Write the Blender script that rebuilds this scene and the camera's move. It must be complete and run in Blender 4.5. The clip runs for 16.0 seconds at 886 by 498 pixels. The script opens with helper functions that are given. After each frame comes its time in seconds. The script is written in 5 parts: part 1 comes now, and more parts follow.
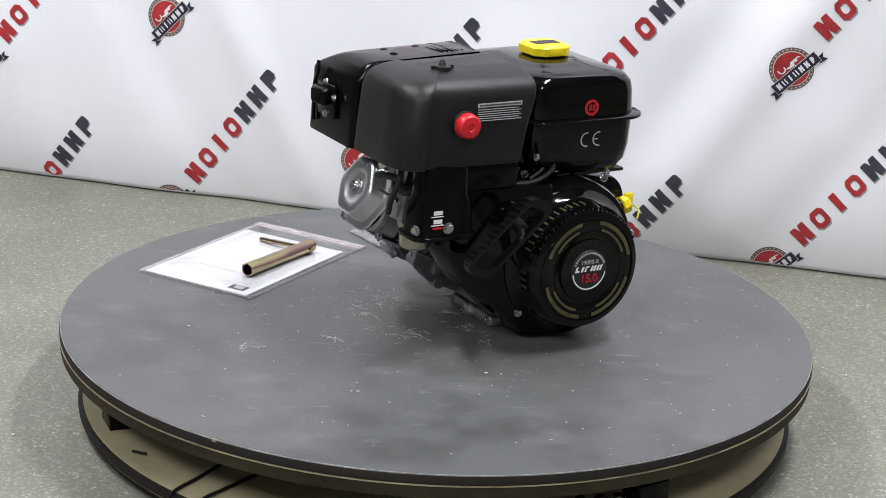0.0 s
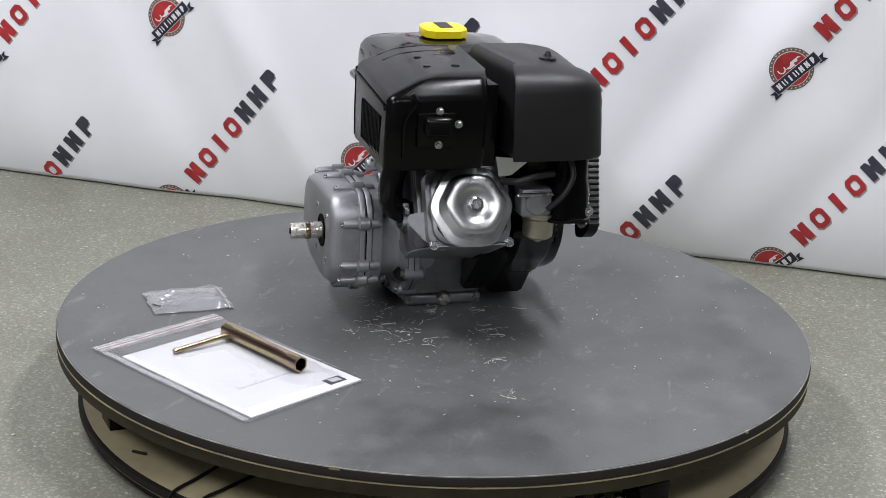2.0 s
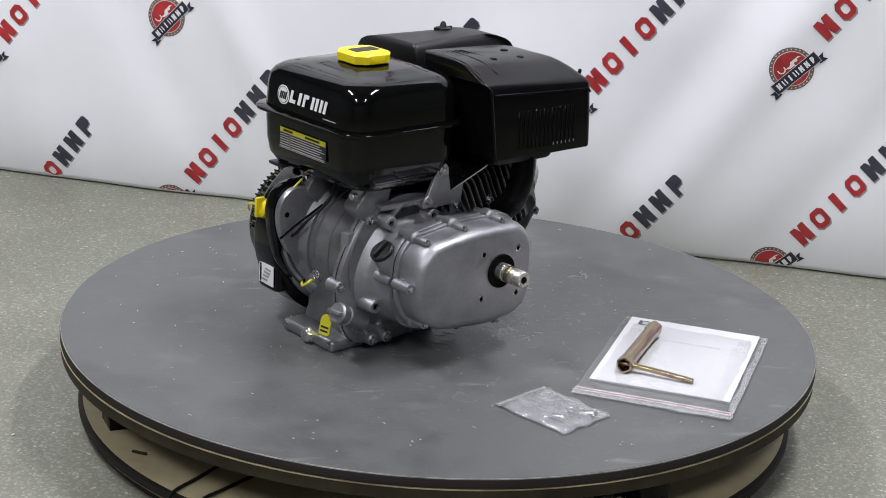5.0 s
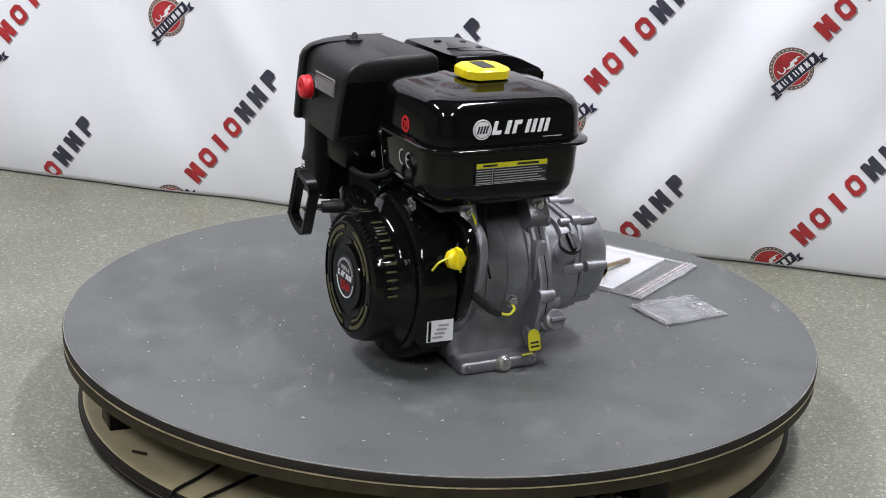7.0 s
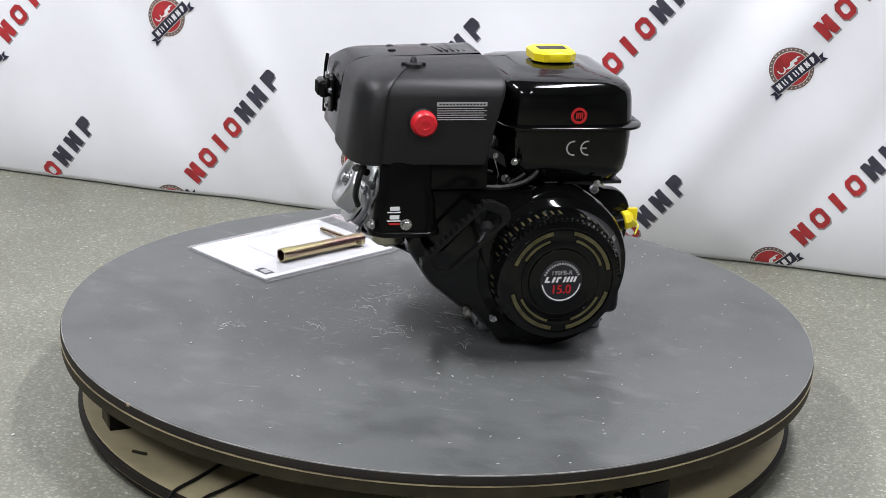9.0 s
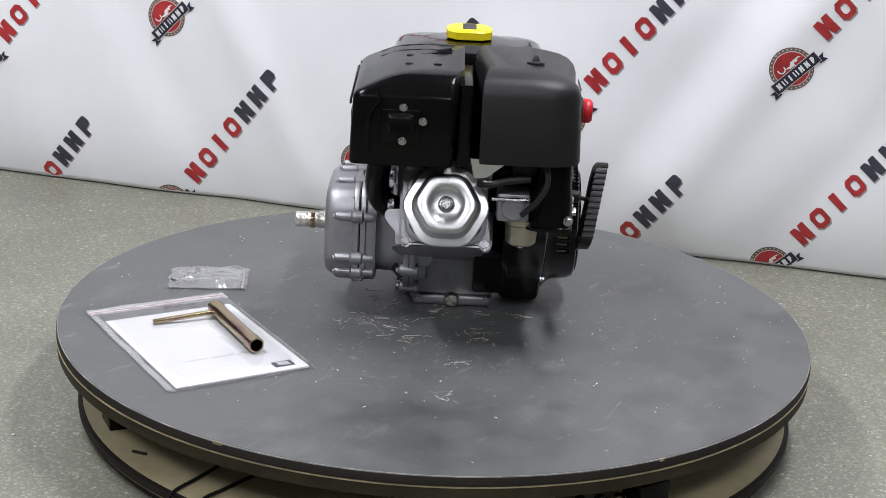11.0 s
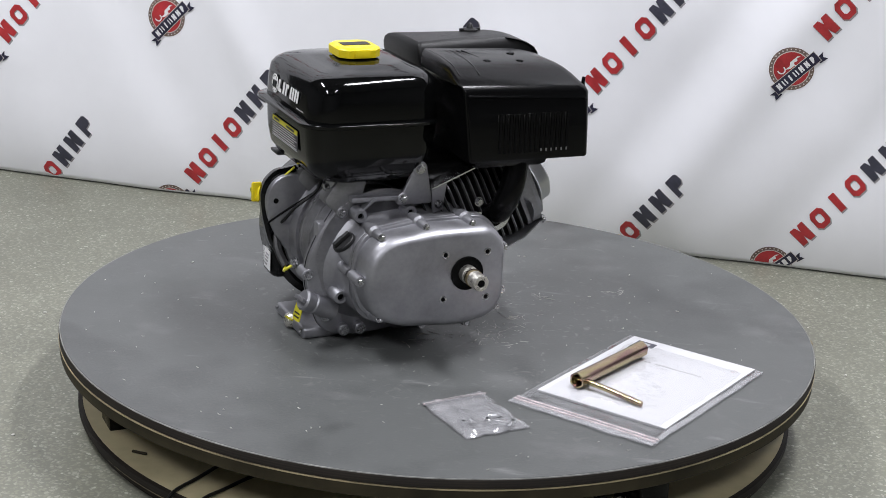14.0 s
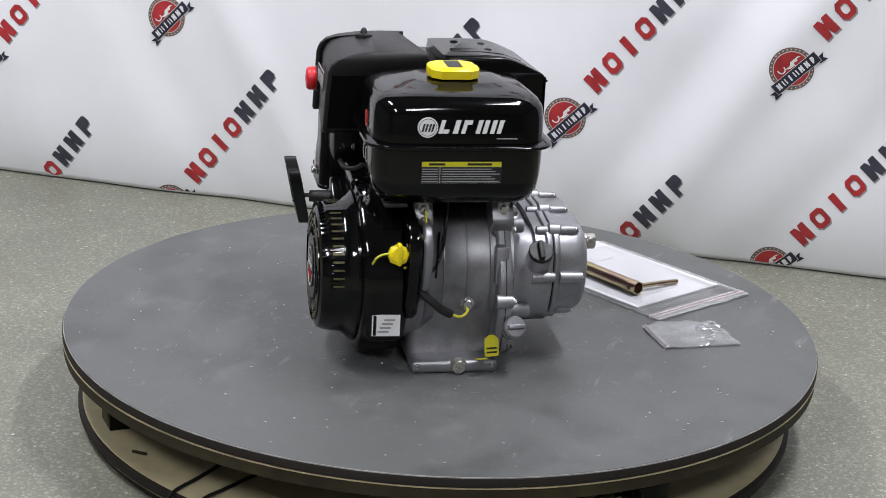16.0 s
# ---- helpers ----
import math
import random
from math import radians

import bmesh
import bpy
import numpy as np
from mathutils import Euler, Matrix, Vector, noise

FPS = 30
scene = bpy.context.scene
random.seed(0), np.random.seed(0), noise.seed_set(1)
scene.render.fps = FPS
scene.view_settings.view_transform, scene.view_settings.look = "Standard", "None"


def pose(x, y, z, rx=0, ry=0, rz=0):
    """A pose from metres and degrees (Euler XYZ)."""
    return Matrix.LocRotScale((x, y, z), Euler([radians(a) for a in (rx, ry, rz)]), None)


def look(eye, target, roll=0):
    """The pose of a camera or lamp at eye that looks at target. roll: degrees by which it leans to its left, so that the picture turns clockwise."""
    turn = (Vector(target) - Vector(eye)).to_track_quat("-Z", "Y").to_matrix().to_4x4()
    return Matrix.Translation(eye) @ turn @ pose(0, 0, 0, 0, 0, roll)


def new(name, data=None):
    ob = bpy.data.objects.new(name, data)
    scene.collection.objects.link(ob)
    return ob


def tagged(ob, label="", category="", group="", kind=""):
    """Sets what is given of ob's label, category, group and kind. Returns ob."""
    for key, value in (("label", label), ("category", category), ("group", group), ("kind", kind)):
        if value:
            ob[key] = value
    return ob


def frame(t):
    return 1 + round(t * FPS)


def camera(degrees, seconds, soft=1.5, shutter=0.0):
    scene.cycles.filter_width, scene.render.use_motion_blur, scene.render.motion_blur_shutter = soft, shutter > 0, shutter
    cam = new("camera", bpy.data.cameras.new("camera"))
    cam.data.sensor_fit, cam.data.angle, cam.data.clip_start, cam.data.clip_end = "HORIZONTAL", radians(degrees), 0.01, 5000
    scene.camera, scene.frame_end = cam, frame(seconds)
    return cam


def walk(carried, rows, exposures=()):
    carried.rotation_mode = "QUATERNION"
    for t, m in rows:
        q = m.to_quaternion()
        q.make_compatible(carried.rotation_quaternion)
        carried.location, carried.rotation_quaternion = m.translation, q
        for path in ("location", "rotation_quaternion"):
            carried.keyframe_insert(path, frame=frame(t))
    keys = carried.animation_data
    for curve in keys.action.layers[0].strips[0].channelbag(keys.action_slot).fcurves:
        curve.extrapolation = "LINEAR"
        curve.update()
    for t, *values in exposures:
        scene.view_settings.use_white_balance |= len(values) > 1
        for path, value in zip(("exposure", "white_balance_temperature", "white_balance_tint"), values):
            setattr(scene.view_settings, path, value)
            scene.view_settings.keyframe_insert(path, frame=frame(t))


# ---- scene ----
TOP = 0.15          # height of the turntable's upper face over the floor
TURN = 38.195       # degrees a second, counter-clockwise from above

cam = camera(29.37, 16.0, soft=0.5, shutter=0.22)
EYE = (0, -2.56, TOP + 0.942)
VIEW = look(EYE, (0.00195, 0, TOP + 0.1117), 2.955)
# the clip's camera opens up a little while the black side faces it
STOPS = [(0, 0.2), (1.0, 0.19), (1.6, 0.01), (2.5, 0.0), (4.2, -0.03), (6.0, -0.01), (6.6, 0.04), (7.4, 0.24), (8.0, 0.28), (8.6, 0.26), (9.2, 0.22), (10.4, 0.19), (11.1, 0.04), (12.5, 0.02), (16, 0.0)]
walk(cam, [(0, VIEW), (16, VIEW)], [(t, s + 0.18) for t, s in STOPS])

# ---- light: a bare room with ceiling tubes ----
world = bpy.data.worlds.new("room_air")
scene.world = world
world.use_nodes = True
world.node_tree.nodes["Background"].inputs[0].default_value = (0.9, 0.95, 1, 1)
world.node_tree.nodes["Background"].inputs[1].default_value = 0.02

ROOM_H = 3.0
TUBES = [(-1.5, -0.15), (0.9, -0.15), (-1.5, -3.4), (0.9, -3.4)]
for tx, ty in TUBES:
    lamp = bpy.data.lights.new("tube_light", "AREA")
    lamp.shape, lamp.size, lamp.size_y = "RECTANGLE", 0.22, 1.25
    lamp.energy, lamp.color = 67 if ty > -1 else (76 if tx < 0 else 51), (0.925, 0.928, 0.985)
    ob = new("tube_light", lamp)
    ob.matrix_world = pose(tx, ty, ROOM_H - 0.09)


# ---- materials ----
def mat(name, col, rough=0.5, metal=0.0, var=0.15, scale=30.0, bump=0.0, bscale=200.0, coat=0.0, spec=0.5, rvar=0.1):
    """A principled surface with colour and gloss varied at two scales and a fine relief."""
    m = bpy.data.materials.new(name)
    m.use_nodes = True
    n, l = m.node_tree.nodes, m.node_tree.links
    b = n["Principled BSDF"]
    b.inputs["Roughness"].default_value = rough
    b.inputs["Metallic"].default_value = metal
    b.inputs["Coat Weight"].default_value = coat
    b.inputs["Coat Roughness"].default_value = 0.06
    b.inputs["Specular IOR Level"].default_value = spec
    tc = n.new("ShaderNodeTexCoord")
    n1, n2 = n.new("ShaderNodeTexNoise"), n.new("ShaderNodeTexNoise")
    n1.inputs["Scale"].default_value, n2.inputs["Scale"].default_value = scale, scale * 7
    n1.inputs["Detail"].default_value = n2.inputs["Detail"].default_value = 4
    for q in (n1, n2):
        l.new(tc.outputs["Object"], q.inputs["Vector"])
    add = n.new("ShaderNodeMath")
    add.operation = "MULTIPLY_ADD"
    add.inputs[1].default_value = 0.4
    l.new(n2.outputs[0], add.inputs[0])
    l.new(n1.outputs[0], add.inputs[2])
    ramp = n.new("ShaderNodeMapRange")
    ramp.inputs[1].default_value, ramp.inputs[2].default_value = 0.4, 1.0
    ramp.inputs[3].default_value, ramp.inputs[4].default_value = 1 - var, 1 + var
    l.new(add.outputs[0], ramp.inputs[0])
    mul = n.new("ShaderNodeVectorMath")
    mul.operation = "SCALE"
    mul.inputs[0].default_value = col
    l.new(ramp.outputs[0], mul.inputs["Scale"])
    l.new(mul.outputs[0], b.inputs["Base Color"])
    rr = n.new("ShaderNodeMapRange")
    rr.inputs[1].default_value, rr.inputs[2].default_value = 0.3, 1.1
    rr.inputs[3].default_value, rr.inputs[4].default_value = max(0.02, rough - rvar), min(1, rough + rvar)
    l.new(add.outputs[0], rr.inputs[0])
    l.new(rr.outputs[0], b.inputs["Roughness"])
    if bump:
        n3, bp = n.new("ShaderNodeTexNoise"), n.new("ShaderNodeBump")
        n3.inputs["Scale"].default_value, n3.inputs["Detail"].default_value = bscale, 3
        bp.inputs["Strength"].default_value, bp.inputs["Distance"].default_value = bump, 0.002
        l.new(tc.outputs["Object"], n3.inputs["Vector"])
        l.new(n3.outputs[0], bp.inputs["Height"])
        l.new(bp.outputs[0], b.inputs["Normal"])
    return m


GLOSS = mat("gloss_black_paint", (0.0022, 0.0023, 0.0024), 0.08, 0, 0.2, 12, 0.03, 90, coat=0.0, spec=0.3, rvar=0.03)
SATIN = mat("satin_black_steel", (0.0028, 0.0028, 0.003), 0.2, 0, 0.2, 15, 0.05, 500, spec=0.16, rvar=0.06)
PLASTIC = mat("black_plastic", (0.009, 0.009, 0.0095), 0.42, 0, 0.2, 15, 0.2, 900, spec=0.35, rvar=0.06)
GRIP = mat("black_grip_plastic", (0.004, 0.004, 0.0042), 0.34, 0, 0.2, 20, 0.1, 600, spec=0.3)
RUBBER = mat("black_rubber", (0.008, 0.008, 0.0085), 0.55, 0, 0.2, 40, 0.1, 400)
DARKFIN = mat("black_coated_aluminium", (0.035, 0.035, 0.037), 0.4, 0.6, 0.3, 40, 0.2, 500)
ALU = mat("cast_aluminium", (0.335, 0.335, 0.355), 0.45, 0.85, 0.2, 25, 0.09, 420, rvar=0.12)
ALUROUGH = mat("rough_cast_aluminium", (0.29, 0.29, 0.30), 0.45, 0.85, 0.26, 30, 0.13, 380)
CHROME = mat("bright_pressed_steel", (0.72, 0.73, 0.74), 0.22, 1.0, 0.08, 20, 0.02, 100, rvar=0.06)
PRESSED = mat("dull_pressed_steel", (0.60, 0.61, 0.61), 0.34, 1.0, 0.1, 20, 0.04, 160, rvar=0.08)
ZINC = mat("zinc_bolts", (0.48, 0.48, 0.49), 0.26, 1.0, 0.2, 90, 0.05, 300)
FOIL = mat("wrapped_foil", (0.6, 0.58, 0.53), 0.3, 0.9, 0.3, 150, 0.9, 160)
# near black for seals, gaskets, a rod, and shade painted into holes and slots
BORE = mat("hole_shade_and_seal_black", (0.003, 0.003, 0.003), 0.8, spec=0.08)
TAGYELLOW = mat("dull_yellow_plastic", (0.5, 0.46, 0.02), 0.4, 0, 0.1, 30)
LEMON = mat("lemon_print", (0.66, 0.62, 0.015), 0.45, 0, 0.06, 30)
YELLOW = mat("yellow_plastic", (0.8, 0.64, 0.012), 0.35, 0, 0.08, 30)
WIREY = mat("yellow_wire", (0.62, 0.58, 0.04), 0.4)
GREEN = mat("green_plastic", (0.02, 0.3, 0.1), 0.4)
RED = mat("red_plastic", (0.55, 0.012, 0.02), 0.4, 0, 0.1, 40)
REDPRINT = mat("red_print", (0.5, 0.012, 0.015), 0.5)
WHITEPRINT = mat("white_print", (0.8, 0.8, 0.8), 0.5, var=0.04)
GREYPRINT = mat("grey_print", (0.4, 0.4, 0.4), 0.5, var=0.04)
BLACKPRINT = mat("black_print", (0.012, 0.012, 0.016), 0.5)
BRONZE = mat("worn_bronze_ring", (0.115, 0.104, 0.048), 0.4, 0.4, 0.5, 60)
BOWL = mat("gold_zinc_bowl", (0.45, 0.42, 0.32), 0.35, 0.9, 0.15, 40)
PAPER = mat("white_paper", (0.63, 0.63, 0.65), 0.6, 0, 0.02, 10)
BANNER = mat("white_vinyl", (0.885, 0.89, 0.925), 0.42, 0, 0.03, 3, 0.05, 300, rvar=0.06)
MARKRED = mat("banner_red", (0.42, 0.03, 0.035), 0.45, 0, 0.35, 30)
MARKDARK = mat("banner_dark", (0.045, 0.045, 0.065), 0.45, 0, 0.4, 30)
MARKRIM = mat("banner_brown", (0.17, 0.12, 0.10), 0.45, 0, 0.3, 60)
MARKEDGE = mat("banner_grey", (0.34, 0.33, 0.34), 0.45, 0, 0.3, 30)
PLY = mat("plywood_face", (0.47, 0.41, 0.25), 0.6, 0, 0.2, 8, 0.1, 200)
PLYBROWN = mat("brown_ply_edge", (0.03, 0.025, 0.014), 0.6, 0, 0.75, 5, 0.2, 120, spec=0.2)
PLYLINE = mat("pale_ply_edge", (0.30, 0.25, 0.15), 0.6, 0, 0.6, 9)
EDGEGREY = mat("worn_grey_edge", (0.21, 0.21, 0.2), 0.6, 0, 0.6, 25)
MARKPALE = mat("banner_pale", (0.62, 0.58, 0.55), 0.45, 0, 0.1, 30)
MARKBLUE = mat("banner_blue_black", (0.018, 0.017, 0.042), 0.45, 0, 0.3, 40)
WALLPAINT = mat("grey_wall_paint", (0.2, 0.205, 0.21), 0.7, 0, 0.06, 4, 0.1, 200)
CEILPAINT = mat("grey_ceiling_paint", (0.25, 0.25, 0.25), 0.8, 0, 0.04, 4)
CABLE = mat("black_cable", (0.008, 0.008, 0.008), 0.5, spec=0.3)
STRAW = mat("pale_shavings", (0.58, 0.57, 0.53), 0.6, 0, 0.2, 100)


def nodes_of(m):
    return m.node_tree.nodes, m.node_tree.links, m.node_tree.nodes["Principled BSDF"]


def tabletop_material():
    """Grey film-faced plywood, dusty, with scuffs and faint arcs of wear."""
    m = bpy.data.materials.new("grey_film_face")
    m.use_nodes = True
    n, l, b = nodes_of(m)
    tc = n.new("ShaderNodeTexCoord")
    big, mid, fine = [n.new("ShaderNodeTexNoise") for _ in range(3)]
    for q, s, d in ((big, 3.2, 4), (mid, 14, 6), (fine, 260, 2)):
        q.inputs["Scale"].default_value, q.inputs["Detail"].default_value = s, d
        l.new(tc.outputs["Object"], q.inputs["Vector"])
    big.inputs["Distortion"].default_value = 0.7
    mix = n.new("ShaderNodeMath")
    mix.operation = "MULTIPLY_ADD"
    mix.inputs[1].default_value = 0.6
    l.new(mid.outputs[0], mix.inputs[0])
    l.new(big.outputs[0], mix.inputs[2])
    mix2 = n.new("ShaderNodeMath")
    mix2.operation = "MULTIPLY_ADD"
    mix2.inputs[1].default_value = 0.25
    l.new(fine.outputs[0], mix2.inputs[0])
    l.new(mix.outputs[0], mix2.inputs[2])
    cr = n.new("ShaderNodeValToRGB")
    e = cr.color_ramp.elements
    e[0].position, e[0].color = 0.60, (0.048, 0.0508, 0.0498, 1)
    e[1].position, e[1].color = 1.15 / 1.25, (0.090, 0.0945, 0.0925, 1)
    l.new(mix2.outputs[0], cr.inputs[0])
    # pale scuffs
    mp = n.new("ShaderNodeMapping")
    mp.inputs["Scale"].default_value = (7, 11, 1)
    mp.inputs["Rotation"].default_value = (0, 0, 0.6)
    sc = n.new("ShaderNodeTexNoise")
    sc.inputs["Scale"].default_value, sc.inputs["Detail"].default_value = 1.0, 5
    l.new(tc.outputs["Object"], mp.inputs[0])
    l.new(mp.outputs[0], sc.inputs["Vector"])
    th = n.new("ShaderNodeMapRange")
    th.inputs[1].default_value, th.inputs[2].default_value = 0.58, 0.76
    th.inputs[3].default_value, th.inputs[4].default_value = 0, 0.36
    l.new(sc.outputs[0], th.inputs[0])
    mx = n.new("ShaderNodeMix")
    mx.data_type = "RGBA"
    mx.inputs[7].default_value = (0.2, 0.2, 0.2, 1)
    l.new(th.outputs[0], mx.inputs[0])
    l.new(cr.outputs[0], mx.inputs[6])
    # fine pale scratches round the middle, where heavy things are dragged
    fs = n.new("ShaderNodeTexNoise")
    fs.inputs["Scale"].default_value, fs.inputs["Detail"].default_value, fs.inputs["Distortion"].default_value = 34, 7, 2.5
    l.new(tc.outputs["Object"], fs.inputs["Vector"])
    ft = n.new("ShaderNodeMapRange")
    ft.inputs[1].default_value, ft.inputs[2].default_value = 0.6, 0.7
    l.new(fs.outputs[0], ft.inputs[0])
    ln = n.new("ShaderNodeVectorMath")
    ln.operation = "LENGTH"
    l.new(tc.outputs["Object"], ln.inputs[0])
    fm = n.new("ShaderNodeMapRange")
    fm.inputs[1].default_value, fm.inputs[2].default_value = 0.16, 0.42
    fm.inputs[3].default_value, fm.inputs[4].default_value = 0.55, 0.10
    l.new(ln.outputs["Value"], fm.inputs[0])
    fx = n.new("ShaderNodeMath")
    fx.operation = "MULTIPLY"
    l.new(ft.outputs[0], fx.inputs[0])
    l.new(fm.outputs[0], fx.inputs[1])
    mz = n.new("ShaderNodeMix")
    mz.data_type = "RGBA"
    mz.inputs[7].default_value = (0.24, 0.24, 0.23, 1)
    l.new(fx.outputs[0], mz.inputs[0])
    l.new(mx.outputs[2], mz.inputs[6])
    # short bright rub marks and streaks left by dragged crates
    mq = n.new("ShaderNodeMapping")
    mq.inputs["Scale"].default_value, mq.inputs["Rotation"].default_value = (9, 34, 1), (0, 0, 1.1)
    st = n.new("ShaderNodeTexNoise")
    st.inputs["Scale"].default_value, st.inputs["Detail"].default_value, st.inputs["Distortion"].default_value = 1.0, 6, 0.6
    l.new(tc.outputs["Object"], mq.inputs[0])
    l.new(mq.outputs[0], st.inputs["Vector"])
    sm = n.new("ShaderNodeMapRange")
    sm.inputs[1].default_value, sm.inputs[2].default_value = 0.66, 0.76
    sm.inputs[3].default_value, sm.inputs[4].default_value = 0, 0.42
    l.new(st.outputs[0], sm.inputs[0])
    my = n.new("ShaderNodeMix")
    my.data_type = "RGBA"
    my.inputs[7].default_value = (0.27, 0.27, 0.27, 1)
    l.new(sm.outputs[0], my.inputs[0])
    l.new(mz.outputs[2], my.inputs[6])
    l.new(my.outputs[2], b.inputs["Base Color"])
    rr = n.new("ShaderNodeMapRange")
    rr.inputs[1].default_value, rr.inputs[2].default_value = 0.5, 1.1
    rr.inputs[3].default_value, rr.inputs[4].default_value = 0.36, 0.52
    l.new(mix.outputs[0], rr.inputs[0])
    l.new(rr.outputs[0], b.inputs["Roughness"])
    bp = n.new("ShaderNodeBump")
    bp.inputs["Strength"].default_value, bp.inputs["Distance"].default_value = 0.08, 0.002
    l.new(fine.outputs[0], bp.inputs["Height"])
    l.new(bp.outputs[0], b.inputs["Normal"])
    return m


def floor_material():
    """Worn grey-green terrazzo with pale chips and dark specks."""
    m = bpy.data.materials.new("terrazzo")
    m.use_nodes = True
    n, l, b = nodes_of(m)
    tc = n.new("ShaderNodeTexCoord")
    v1, v2 = n.new("ShaderNodeTexVoronoi"), n.new("ShaderNodeTexVoronoi")
    v1.inputs["Scale"].default_value, v2.inputs["Scale"].default_value = 165, 260
    big = n.new("ShaderNodeTexNoise")
    big.inputs["Scale"].default_value, big.inputs["Detail"].default_value = 4, 6
    warp = n.new("ShaderNodeTexNoise")
    warp.inputs["Scale"].default_value = 120
    addv = n.new("ShaderNodeMix")
    addv.data_type = "VECTOR"
    addv.inputs[0].default_value = 0.012
    l.new(tc.outputs["Object"], warp.inputs["Vector"])
    l.new(tc.outputs["Object"], addv.inputs[4])
    l.new(warp.outputs["Color"], addv.inputs[5])
    for v in (v1, v2):
        l.new(addv.outputs[1], v.inputs["Vector"])
    l.new(tc.outputs["Object"], big.inputs["Vector"])
    sep = n.new("ShaderNodeSeparateColor")
    l.new(v1.outputs["Color"], sep.inputs[0])
    cr = n.new("ShaderNodeValToRGB")
    cr.color_ramp.interpolation = "CONSTANT"
    e = cr.color_ramp.elements
    e[0].position, e[0].color = 0.0, (0.205, 0.207, 0.160, 1)
    e[1].position, e[1].color = 0.42, (0.225, 0.228, 0.178, 1)
    for p, col in ((0.66, (0.272, 0.276, 0.224, 1)), (0.95, (0.13, 0.133, 0.105, 1)), (0.97, (0.40, 0.405, 0.34, 1))):
        q = cr.color_ramp.elements.new(p)
        q.color = col
    l.new(sep.outputs[0], cr.inputs[0])
    edge = n.new("ShaderNodeMapRange")
    edge.inputs[1].default_value, edge.inputs[2].default_value = 0.35, 0.55
    l.new(v1.outputs["Distance"], edge.inputs[0])
    m1 = n.new("ShaderNodeMix")
    m1.data_type = "RGBA"
    m1.inputs[7].default_value = (0.162, 0.164, 0.130, 1)
    l.new(edge.outputs[0], m1.inputs[0])
    l.new(cr.outputs[0], m1.inputs[6])
    sc = n.new("ShaderNodeMapRange")
    sc.inputs[1].default_value, sc.inputs[2].default_value = 0.3, 0.7
    sc.inputs[3].default_value, sc.inputs[4].default_value = 0.85, 1.12
    l.new(big.outputs[0], sc.inputs[0])
    vs = n.new("ShaderNodeVectorMath")
    vs.operation = "SCALE"
    l.new(m1.outputs[2], vs.inputs[0])
    l.new(sc.outputs[0], vs.inputs["Scale"])
    l.new(vs.outputs[0], b.inputs["Base Color"])
    b.inputs["Roughness"].default_value = 0.45
    return m


def ply_edge_material():
    """Dark sealed plywood edge, its plies just showing."""
    m = bpy.data.materials.new("dark_ply_edge")
    m.use_nodes = True
    n, l, b = nodes_of(m)
    tc = n.new("ShaderNodeTexCoord")
    sep = n.new("ShaderNodeSeparateXYZ")
    l.new(tc.outputs["Object"], sep.inputs[0])
    mul = n.new("ShaderNodeMath")
    mul.operation = "MULTIPLY"
    mul.inputs[1].default_value = 2 * math.pi / 0.0036
    sn = n.new("ShaderNodeMath")
    sn.operation = "SINE"
    l.new(sep.outputs[2], mul.inputs[0])
    l.new(mul.outputs[0], sn.inputs[0])
    no = n.new("ShaderNodeTexNoise")
    no.inputs["Scale"].default_value, no.inputs["Detail"].default_value = 14, 6
    l.new(tc.outputs["Object"], no.inputs["Vector"])
    mr = n.new("ShaderNodeMapRange")
    mr.inputs[1].default_value, mr.inputs[2].default_value = -1.3, 1
    mr.inputs[3].default_value, mr.inputs[4].default_value = 0, 0.7
    l.new(sn.outputs[0], mr.inputs[0])
    mu = n.new("ShaderNodeMath")
    mu.operation = "MULTIPLY"
    l.new(mr.outputs[0], mu.inputs[0])
    l.new(no.outputs[0], mu.inputs[1])
    cr = n.new("ShaderNodeValToRGB")
    e = cr.color_ramp.elements
    e[0].position, e[0].color = 0.05, (0.016, 0.014, 0.013, 1)
    e[1].position, e[1].color = 0.6, (0.032, 0.026, 0.019, 1)
    l.new(mu.outputs[0], cr.inputs[0])
    l.new(cr.outputs[0], b.inputs["Base Color"])
    b.inputs["Roughness"].default_value = 0.6
    b.inputs["Specular IOR Level"].default_value = 0.2
    return m


def chromate_material():
    """Yellow-chromated steel, its pink and green sheen put into the colour as streaks."""
    m = bpy.data.materials.new("yellow_chromate_steel")
    m.use_nodes = True
    n, l, b = nodes_of(m)
    tc = n.new("ShaderNodeTexCoord")
    mp = n.new("ShaderNodeMapping")
    mp.inputs["Scale"].default_value = (7, 75, 75)
    no = n.new("ShaderNodeTexNoise")
    no.inputs["Scale"].default_value = 1
    l.new(tc.outputs["Object"], mp.inputs[0])
    l.new(mp.outputs[0], no.inputs["Vector"])
    cr = n.new("ShaderNodeValToRGB")
    e = cr.color_ramp.elements
    e[0].position, e[0].color = 0.3, (0.40, 0.38, 0.17, 1)
    e[1].position, e[1].color = 0.68, (0.27, 0.15, 0.16, 1)
    q = cr.color_ramp.elements.new(0.52)
    q.color = (0.42, 0.33, 0.22, 1)
    l.new(no.outputs[0], cr.inputs[0])
    l.new(cr.outputs[0], b.inputs["Base Color"])
    b.inputs["Metallic"].default_value, b.inputs["Roughness"].default_value = 1, 0.23
    return m


